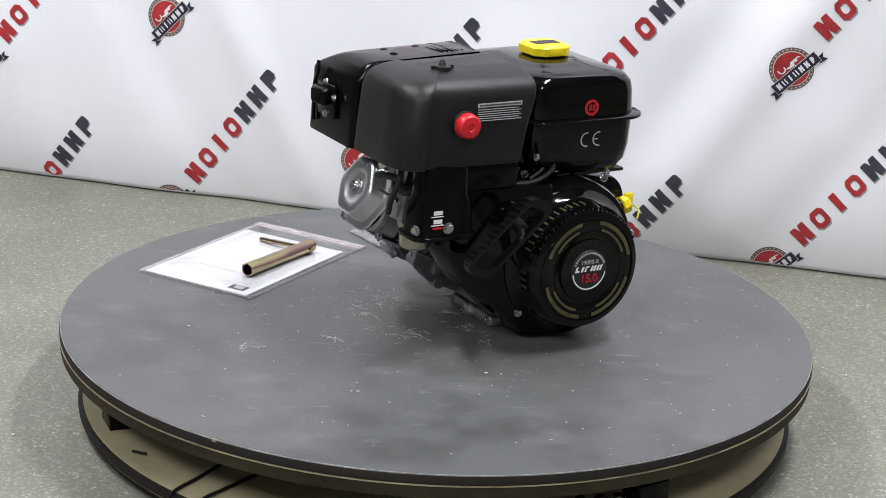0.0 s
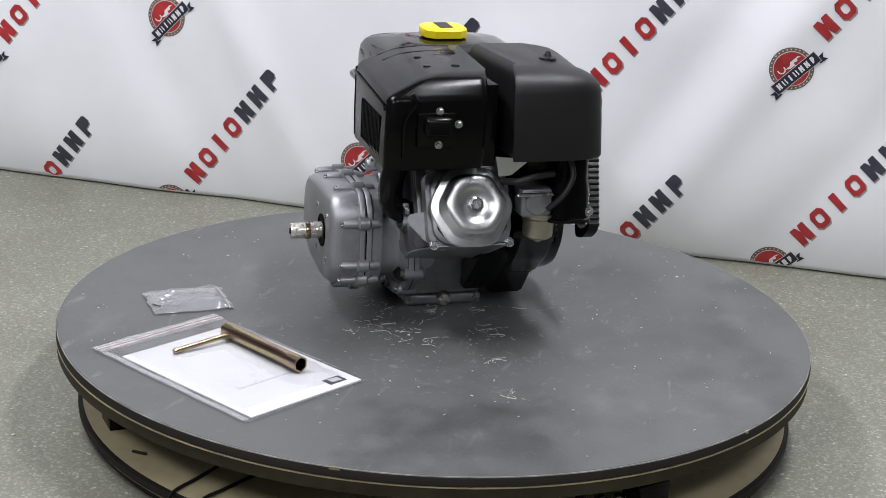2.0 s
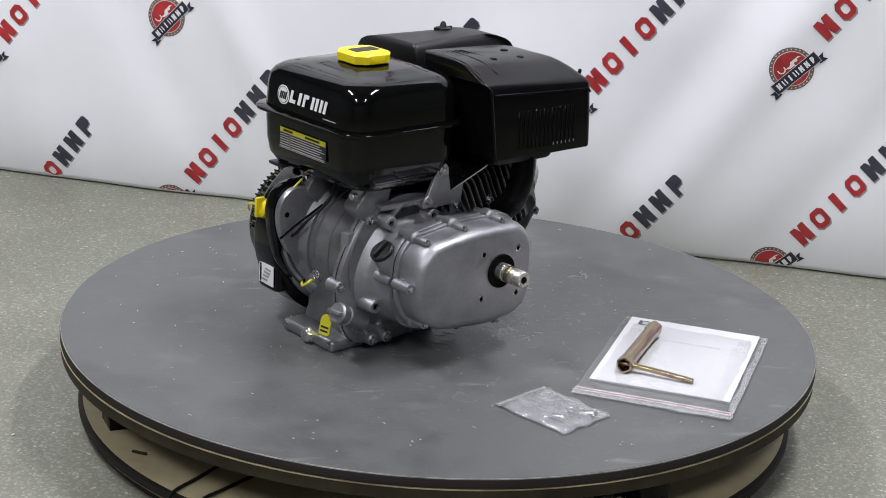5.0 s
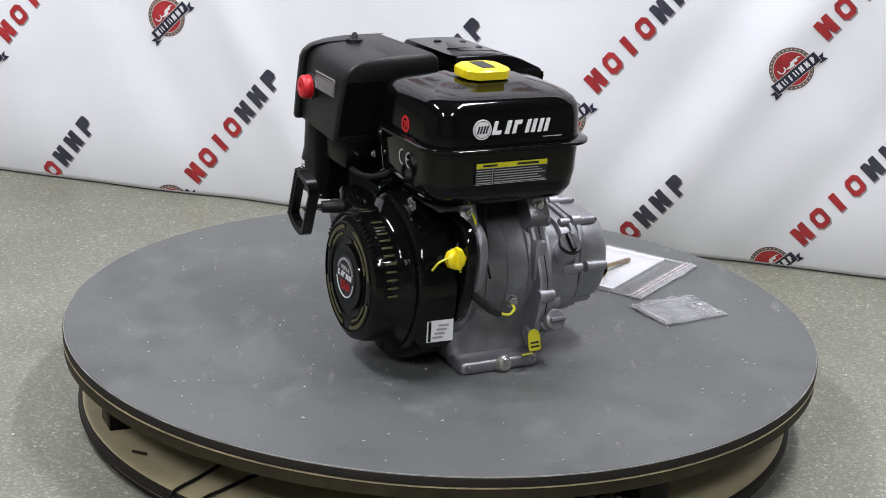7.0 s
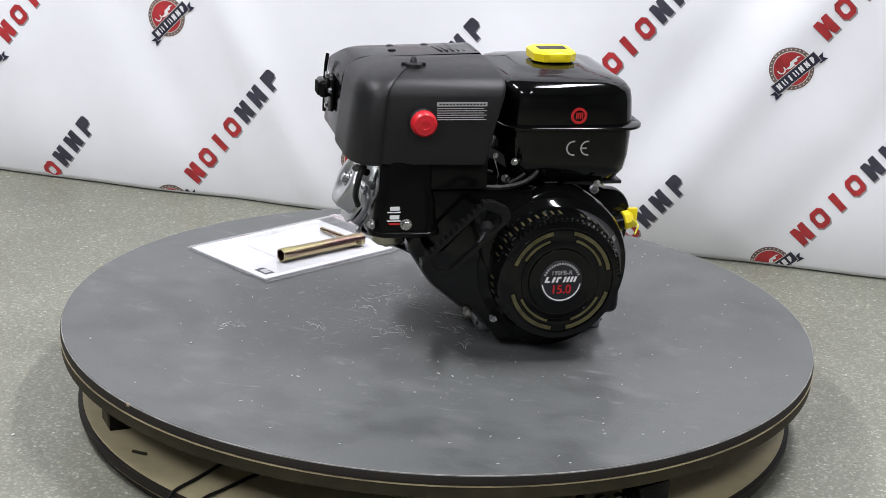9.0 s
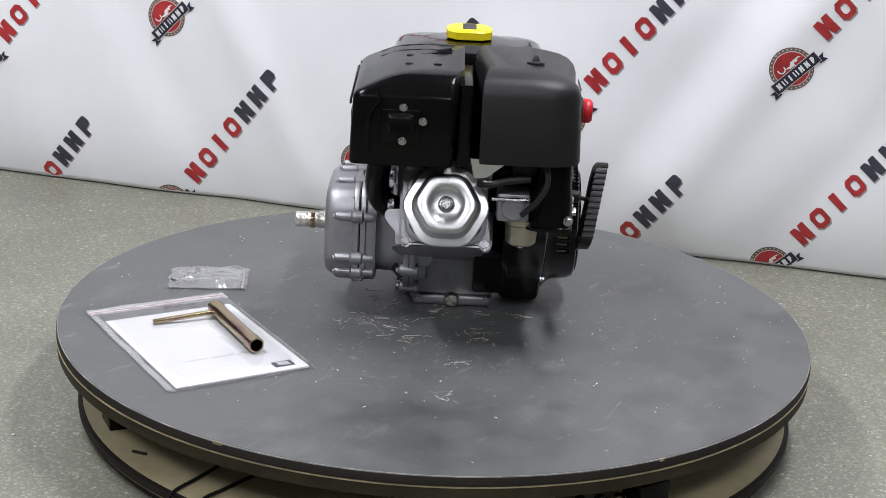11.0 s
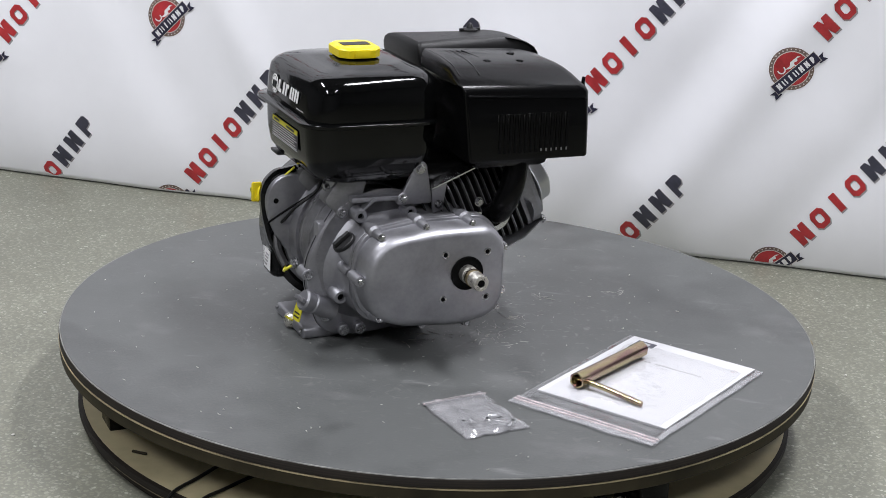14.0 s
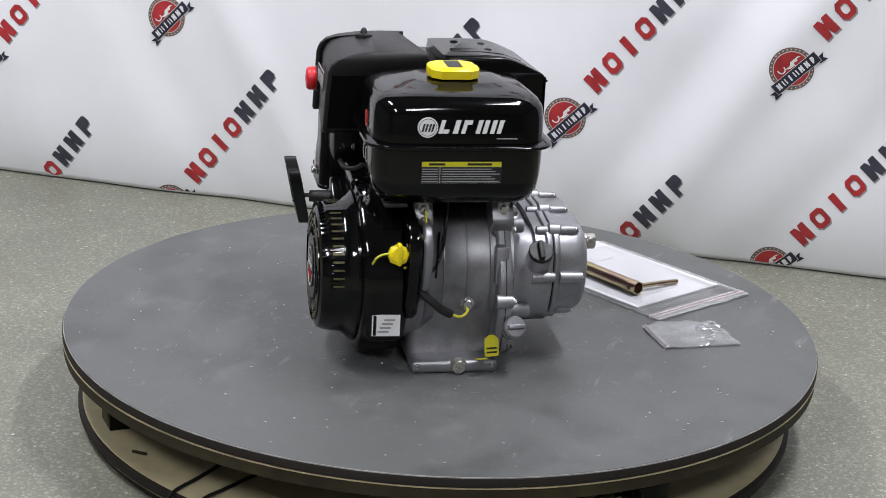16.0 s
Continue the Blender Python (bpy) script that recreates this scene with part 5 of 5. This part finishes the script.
lathe(bm, CYL @ Matrix.Translation((0.004, 0, 0)), [(0.013, 0.3045), (0.012, 0.3062), (0.0105, 0.3070), (0.008, 0.3075), (0.0075, 0.3135), (0.0065, 0.3145)], 28)
part("cover_nut", bm, ZINC, rock)
lettering("embossed_letters", "OHV", 0.0105, PRESSED, rock, CYL @ pose(0.0378, 0, 0.3108, 0, 0, -90), 0.0007)
for a, b in ((-0.05, 0.058), (0.066, 0.058), (0.066, -0.06), (-0.05, -0.06)):
    bolt(CYL @ Vector((a, b, 0.268)), AX, head, 0.9)
bm = bmesh.new()
loft(bm, [rrect(-0.0535, -0.0510, -0.06, w, 0.001, z, 2) for z, w in ((0.10, 0.066), (0.20, 0.080), (0.225, 0.080), (0.268, 0.058))], m=CYL)
part("lower_baffle", bm, ALU, head, "bare pressed sheet under the fins")
bm = bmesh.new()
loft(bm, [[(x, y, z) for x, y in smooth_outline([(0.004, 0.045), (0.0, 0.090), (-0.012, 0.093), (-0.040, 0.070), (-0.058, 0.040), (-0.050, 0.02)], 0.006)] for z in (0.2505, 0.2525)], m=CYL)
part("head_plate", bm, ALU, head, "bare flat side plate")
# exhaust elbow with crescent flange
bm = bmesh.new()
tube(bm, [(-0.050, 0.070, 0.188), (-0.052, 0.098, 0.205), (-0.066, 0.104, 0.245), (-0.078, 0.095, 0.30)], 0.019, 14)
part("exhaust_elbow", bm, SATIN, engine)
EM = face_pose((-0.046, 0.081, 0.192), -X, Z)
bm = bmesh.new()
arc_bar(bm, EM @ pose(0, 0, 0, 0, 0, 0), 0.021, 0.029, 170, 400, -0.004, 0.004, 20)
fl = part("exhaust_flange", bm, CHROME, engine)
for x, z in ((-0.022, 0.212), (-0.082, 0.204)):
    bolt((x, 0.080, z), Y, fl, 0.9)
# bright strap between tank and cylinder
bm = bmesh.new()
loft(bm, [[(0.060, y, 0.236), (-0.012, y, 0.266), (-0.013, y, 0.2685), (0.059, y, 0.239)] for y in (0.030, 0.082)])
part("shroud_strap", bm, CHROME, engine, "bright steel cylinder shroud strap")
bm = bmesh.new()
loft(bm, [[(0.060, y, 0.238), (0.056, y, 0.200), (0.040, y, 0.205), (0.035, y, 0.247)] for y in (0.078, 0.082)])
part("strap_tab", bm, ALU, engine)
bolt((0.047, 0.083, 0.214), Y, engine, 0.8)

# carburettor, intake and links
intake = part("intake_box", loft(bmesh.new(), [rrect(-0.150 + d, -0.052 - d, -0.192 + d * 0.3, -0.126 - d, 0.020, z, 6) for z, d in ((0.194, 0.002), (0.196, -0.004), (0.2005, -0.004), (0.202, 0.0), (0.206, 0.001), (0.245, 0.004), (0.262, 0.009), (0.305, 0.010), (0.308, 0.012))]), SATIN, engine, "black plastic carburettor box")
bm = bmesh.new()
IM = face_pose((0, -0.1924, 0), X, Z)
for z in (0.223, 0.236):
    plate(bm, IM, -0.127, -0.113, z, z + 0.006)
for z in (0.2195, 0.2325):
    plate(bm, IM, -0.131, -0.111, z, z + 0.0018)
lever = part("lever_marks", bm, WHITEPRINT, intake)
part("lever_mark_red", plate(bmesh.new(), IM, -0.128, -0.112, 0.2145, 0.2175), REDPRINT, lever)
bolt((-0.103, -0.193, 0.215), -Y, intake, 1.0)
bolt((-0.151, -0.185, 0.214), Vector((-1, -0.3, 0)), intake, 0.9)
bm = bmesh.new()
box(bm, -0.10, 0.02, -0.180, -0.10, 0.262, 0.308, 0.004)
part("intake_bridge", bm, SATIN, engine)
bm = bmesh.new()
box(bm, -0.145, -0.085, -0.128, -0.078, 0.205, 0.25, 0.006)
cyl(bm, (-0.150, -0.103, 0.228), (-0.08, -0.103, 0.228), 0.019, n=20, bev=0.002)
carb = part("carburettor", bm, ALU, engine, "small cast carburettor with bowl")
part("float_bowl", lathe(bmesh.new(), Matrix.Translation((-0.115, -0.118, 0)), [(0.018, 0.164), (0.023, 0.168), (0.025, 0.196), (0.028, 0.199), (0.028, 0.206)], 24), BOWL, carb, "dull gold float bowl")
bolt((-0.115, -0.118, 0.164), -Z, carb, 0.9)
part("choke_rod", cyl(bmesh.new(), (-0.152, -0.07, 0.243), (-0.152, -0.125, 0.243), 0.003, n=8), ZINC, carb)
part("intake_manifold", cyl(bmesh.new(), (-0.11, -0.08, 0.228), (-0.09, -0.05, 0.222), 0.018, n=16), SATIN, carb)
bm = bmesh.new()
tube(bm, [(-0.155, -0.145, 0.305), (-0.166, -0.150, 0.275), (-0.168, -0.135, 0.245), (-0.160, -0.115, 0.222)], 0.0045, 8)
part("breather_hose", bm, RUBBER, engine)
bm = bmesh.new()
tube(bm, [(-0.140, -0.050, 0.262), (-0.156, -0.068, 0.266), (-0.157, -0.092, 0.273), (-0.150, -0.125, 0.275)], 0.0055, 8)
part("plug_lead", bm, RUBBER, engine)
bm = bmesh.new()
loft(bm, [[(-0.140, -0.035, 0.300), (-0.142, -0.090, 0.296), (-0.143, -0.060, 0.272), (-0.141, -0.042, 0.270)], [(-0.136, -0.035, 0.300), (-0.138, -0.090, 0.296), (-0.139, -0.060, 0.272), (-0.137, -0.042, 0.270)]])
part("bright_shield", bm, CHROME, engine)
bm = bmesh.new()
tube(bm, [(-0.05, -0.172, 0.285), (0.0, -0.168, 0.292), (0.03, -0.165, 0.285)], 0.0022, 6)
tube(bm, [(0.06, -0.150, 0.262), (0.085, -0.145, 0.275), (0.09, -0.13, 0.29)], 0.003, 6)
tube(bm, [(-0.03, -0.170, 0.268), (0.05, -0.168, 0.262), (0.10, -0.150, 0.275), (0.105, -0.13, 0.30)], 0.004, 6)
part("throttle_links", bm, CABLE, engine)
for x, z in ((0.015, 0.283), (0.066, 0.297), (0.197, 0.262)):
    bolt((x, -0.155 if x > 0.05 else -0.170, z), -Y, engine, 0.62)
bm = bmesh.new()
box(bm, -0.06, 0.085, -0.13, 0.05, 0.235, 0.272, 0.01)
part("tank_cradle", bm, SATIN, engine)
bm = bmesh.new()
box(bm, 0.0, 0.04, 0.022, 0.056, 0.058, 0.083, 0.005)
cyl(bm, (-0.012, 0.03, 0.10), (0.05, 0.03, 0.10), 0.016, n=14)
cyl(bm, (0.02, 0.045, 0.045), (0.05, 0.045, 0.045), 0.012, n=14)
part("oil_sensor_boss", bm, ALUROUGH, case)
part("drain_plug", cyl(bmesh.new(), (-0.006, 0.132, 0.071), (-0.022, 0.132, 0.066), 0.0095, n=6), ZINC, gear)

# small fittings under the tank and on the crankcase
bm = bmesh.new()
lathe(bm, aim((0.012, 0.061, 0.077), -X), [(0.017, 0), (0.017, 0.008), (0.0155, 0.010), (0.0150, 0.018), (0.0135, 0.020)], 24)
plug2 = part("oil_plug", bm, PLASTIC, case, "black oil plug")
part("plug_grip", box(bmesh.new(), -0.0115, -0.006, 0.050, 0.072, 0.0745, 0.0795, 0.001), PLASTIC, plug2)
bm = bmesh.new()
box(bm, 0.120, 0.142, -0.136, -0.120, 0.257, 0.267, 0.002)
cyl(bm, (0.142, -0.128, 0.262), (0.156, -0.128, 0.262), 0.0045, n=12)
cyl(bm, (0.112, -0.130, 0.262), (0.121, -0.130, 0.262), 0.0035, n=10)
part("fuel_tap", bm, ALU, engine, "small bright fuel tap")
part("mount_plate", box(bmesh.new(), 0.152, 0.244, -0.134, -0.100, 0.2545, 0.2600, 0.0015), DARKFIN, engine)
bm = bmesh.new()
slab_y(bm, smooth_outline([(0.016, 0.330), (0.030, 0.327), (0.036, 0.312), (0.052, 0.304), (0.072, 0.286), (0.066, 0.278), (0.046, 0.290), (0.030, 0.298), (0.018, 0.314)], 0.003), -0.128, -0.124, 0.0008)
brk = part("choke_bracket", bm, DARKFIN, engine, "small grey lever bracket")
bolt((0.026, -0.128, 0.319), -Y, brk, 0.5)
bolt((0.044, -0.128, 0.300), -Y, brk, 0.45)
tube_bm = bmesh.new()
tube(tube_bm, [(0.040, -0.131, 0.300), (0.048, -0.132, 0.275), (0.052, -0.131, 0.257), (0.095, -0.131, 0.2525), (0.139, -0.130, 0.2475)], 0.0010, 6)
part("link_rod", tube_bm, ZINC, brk)
bolt((0.059, -0.135, 0.266), -Y, engine, 0.75)
tube_bm = bmesh.new()
tube(tube_bm, [(-0.010, -0.171, 0.262), (-0.010, -0.173, 0.272), (-0.004, -0.174, 0.274), (0.001, -0.173, 0.271), (0.001, -0.171, 0.262)], 0.0011, 6)
part("wire_hook", tube_bm, ZINC, engine)
tube_bm = bmesh.new()
tube(tube_bm, [(0.268, -0.108, 0.193), (0.268, -0.092, 0.197), (0.258, -0.080, 0.212), (0.243, -0.072, 0.228), (0.226, -0.070, 0.243)], 0.0017, 8)
part("stop_wire", tube_bm, WIREY, engine)

# ---- paper in a clear bag, wrench, hardware bag ----
DOC = pose(-0.324, 0.2325, 0, 0, 0, 61.0)
manual = thing("manual", "white printed manual lying in a clear bag", "manual")
bm = bmesh.new()
box(bm, -0.1445, 0.1445, -0.104, 0.104, 0.0010, 0.0044, 0.0005)
MANM = Matrix.Translation((-0.336, 0.210, 0)) @ pose(0, 0, 0, 0, 0, 61.2)
part("page_block", bm, PAPER, manual)
bm = bmesh.new()
plate(bm, Matrix.Translation((0, 0, 0.0045)), -0.132, -0.112, -0.088, -0.056, 0.0002)
hd = part("printed_badge", bm, MARKDARK, manual)
bm = bmesh.new()
plate(bm, Matrix.Translation((0, 0, 0.0048)), -0.128, -0.116, -0.082, -0.064, 0.0002, 0.002)
part("badge_shape", bm, GREYPRINT, hd)
bm = bmesh.new()
for k in range(18):
    if k % 7 != 3:
        plate(bm, Matrix.Translation((0, 0, 0.0045)), -0.062, -0.057, -0.045 + 0.006 * k, -0.0412 + 0.006 * k, 0.0002)
part("title_bars", bm, GREYPRINT, manual)


def film_sheet(x0, x1, y0, y1, h, amp, seed, nx=28, ny=20, z0=0.0015):
    """A crinkled closed bag: an upper and a lower skin that meet at the rim."""
    bm = bmesh.new()
    skins = []
    for s in (0, 1):
        rows = []
        for j in range(ny + 1):
            row = []
            for i in range(nx + 1):
                u, v = i / nx, j / ny
                e = min(1, 6 * min(u, 1 - u, v, 1 - v)) ** 0.7
                x, y = x0 + (x1 - x0) * u, y0 + (y1 - y0) * v
                w = noise.noise((x * 24, y * 24, seed)) + 0.6 * noise.noise((x * 55, y * 55, seed + 4))
                x += 0.004 * noise.noise((v * 5, seed, u * 2)) * (1 - e)
                y += 0.004 * noise.noise((u * 5, seed + 9, v * 2)) * (1 - e)
                z = z0 + (e * (h + amp * w) + 0.5 * amp * (1 + w) * (1 - e) * 0.5 if s else 0.0)
                row.append(bm.verts.new((x, y, max(z, z0 * 0.5) if s else 0.0006)))
            rows.append(row)
        skins.append(rows)
        for j in range(ny):
            for i in range(nx):
                q = (rows[j][i], rows[j][i + 1], rows[j + 1][i + 1], rows[j + 1][i])
                bm.faces.new(q if s else q[::-1])
    return bm


docbag = thing("document_bag", "clear zip bag round a white manual", "plastic bag")
part("film", film_sheet(-0.175, 0.178, -0.115, 0.115, 0.0046, 0.0006, 1.0, 60, 40), BAGFILM, docbag)
bm = bmesh.new()
for x in (0.158, 0.166):
    tube(bm, [(x, -0.114, 0.0032), (x + 0.001, -0.05, 0.0038), (x - 0.001, 0.04, 0.0034), (x, 0.114, 0.0034)], 0.0013, 6)
part("zip_strip", bm, ZIPFILM, docbag, "pinkish zip strip")
part("welded_hem", film_sheet(0.150, 0.179, -0.116, 0.116, 0.0008, 0.0005, 3.0, 8, 40, 0.0026), MILKY, docbag, "milky welded hem")
part("welded_hem", film_sheet(-0.17, 0.15, 0.106, 0.1165, 0.0006, 0.0004, 5.0, 50, 5, 0.0026), MILKY, docbag)

WR0, WR1 = Vector((-0.2305, 0.2735, 0.0178)), Vector((-0.324, 0.1225, 0.0178))
wrench = thing("socket_wrench", "yellow-chromated tubular plug wrench with bar", "wrench")
WL = (WR1 - WR0).length
WM = Matrix.Translation(WR0) @ (WR1 - WR0).to_track_quat("X", "Z").to_matrix().to_4x4()


def wrench_tube():
    bm = bmesh.new()
    m = Matrix(((0, 0, 1, 0), (0, 1, 0, 0), (-1, 0, 0, 0), (0, 0, 0, 1)))
    rows = []
    for x, ro, hexy in ((0, 0.0122, 1), (0.018, 0.0122, 1), (0.024, 0.0112, 0), (WL - 0.03, 0.0112, 0), (WL - 0.022, 0.0125, 1), (WL, 0.0125, 1)):
        rows.append([(x, ro * (1 - 0.09 * hexy * (0.5 + 0.5 * math.cos(6 * a))) * math.cos(a), ro * (1 - 0.09 * hexy * (0.5 + 0.5 * math.cos(6 * a))) * math.sin(a)) for a in [2 * math.pi * i / 36 for i in range(36)]])
    inner = [[(x, y * 0.8, z * 0.8) for x, y, z in r] for r in (rows[-1], rows[0])]
    allr = rows + inner
    vs = [[bm.verts.new(p) for p in r] for r in allr]
    for a, b in zip(vs, vs[1:] + vs[:1]):
        for i in range(36):
            bm.faces.new((a[i], a[(i + 1) % 36], b[(i + 1) % 36], b[i]))
    return bm


part("socket_tube", wrench_tube(), CHROMATE, wrench)
bm = bmesh.new()
tube(bm, [(0.015, 0.014, -0.002), (0.013, -0.05, -0.005), (0.010, -0.104, -0.0085)], 0.0042, 10, 3)
part("tommy_bar", bm, CHROMATE, wrench, "thin plated bar through the tube")

hard = thing("hardware_bag", "small crinkled zip bag with bright bolts", "plastic bag")
part("film", film_sheet(-0.086, 0.044, -0.05, 0.05, 0.0105, 0.005, 7.0, 36, 26), SMALLBAG, hard)
bm = bmesh.new()
tube(bm, [(-0.078, -0.05, 0.0035), (-0.079, 0, 0.005), (-0.078, 0.05, 0.0035)], 0.0017, 6)
part("zip_strip", bm, ZIPFILM, hard, "pinkish zip strip")
rng = random.Random(11)
for k in range(10):
    x, y, a = rng.uniform(-0.004, 0.03), rng.uniform(-0.034, 0.03), rng.uniform(0, 6.28)
    bm = bmesh.new()
    ln = rng.uniform(0.006, 0.02)
    d = Vector((math.cos(a), math.sin(a), 0))
    cyl(bm, (x, y, 0.0055), Vector((x, y, 0.0055)) + d * ln, 0.0032, n=10)
    cyl(bm, Vector((x, y, 0.0055)) - d * 0.005, (x, y, 0.0055), 0.0053, n=6)
    part("small_bolt", bm, CHROME, hard)

# ---- shavings and specks lying on the turntable ----
rng = random.Random(3)
bm = bmesh.new()


def shaving(x, y, ln, r):
    a = rng.uniform(0, 6.28)
    b = a + rng.uniform(-0.9, 0.9)
    p = Vector((x, y, r))
    q = p + Vector((math.cos(a), math.sin(a), 0)) * ln * 0.5
    e = q + Vector((math.cos(b), math.sin(b), 0)) * ln * 0.5
    tube(bm, [p, q, e], r, 4, 3)


for k in range(36):
    u, v = rng.gauss(-0.05, 0.08), rng.gauss(-0.005, 0.095)
    for q in range(rng.choice((2, 4, 7, 11))):
        du, dv = u + rng.gauss(0, 0.011), v + rng.gauss(0, 0.011)
        c, s = math.cos(radians(30)), math.sin(radians(30))
        shaving(du * c - dv * s, du * s + dv * c, rng.choice((0.002, 0.003, 0.005, 0.008, 0.014, 0.024)), rng.choice((0.0002, 0.0003, 0.0004)))
for k in range(70):
    a, r = rng.uniform(0, 6.28), 0.57 * math.sqrt(rng.uniform(0.02, 1))
    shaving(r * math.cos(a), r * math.sin(a), rng.choice((0.0015, 0.002, 0.003, 0.005)), rng.choice((0.0003, 0.0005, 0.0008)))
for k in range(75):
    a, r = rng.uniform(0, 6.28), 0.58 * math.sqrt(rng.uniform(0.03, 1))
    shaving(r * math.cos(a), r * math.sin(a), rng.choice((0.0015, 0.002, 0.0025, 0.004)), rng.choice((0.0005, 0.0008, 0.0011)))
debris = part("wood_shavings", bm, STRAW)
tagged(debris, "pale wood shavings and specks scattered on the turntable", "shavings", kind="stuff")
# grit on the floor
bm = bmesh.new()
for k in range(90):
    x, y = rng.uniform(-1.2, 1.3), rng.uniform(-1.2, 1.0)
    if math.hypot(x, y) > 0.62:
        r = rng.choice((0.001, 0.0015, 0.0025))
        bmesh.ops.create_icosphere(bm, subdivisions=1, radius=r, matrix=Matrix.Translation((x, y, r * 0.6)) @ pose(0, 0, 0, 0, 0, rng.uniform(0, 180)) @ Matrix.Diagonal((1.5, 1, 0.6, 1)))
grit = part("floor_grit", bm, STRAW)
tagged(grit, "pale grit and crumbs on the floor", "grit", kind="stuff")


def motions():
    times = [0.5 * i for i in range(33)]
    for ob, rest in ((table, Matrix.Translation((-0.001, 0.005, 0))), (engine, pose(0, 0, 0, 0, 0, 30)), (manual, MANM), (docbag, DOC), (wrench, WM),
                     (hard, pose(-0.106, 0.410, 0.0, 0, 0, 125)), (debris, Matrix())):
        walk(ob, [(t, pose(0, 0, TOP, 0, 0, TURN * t) @ rest) for t in times])


motions()
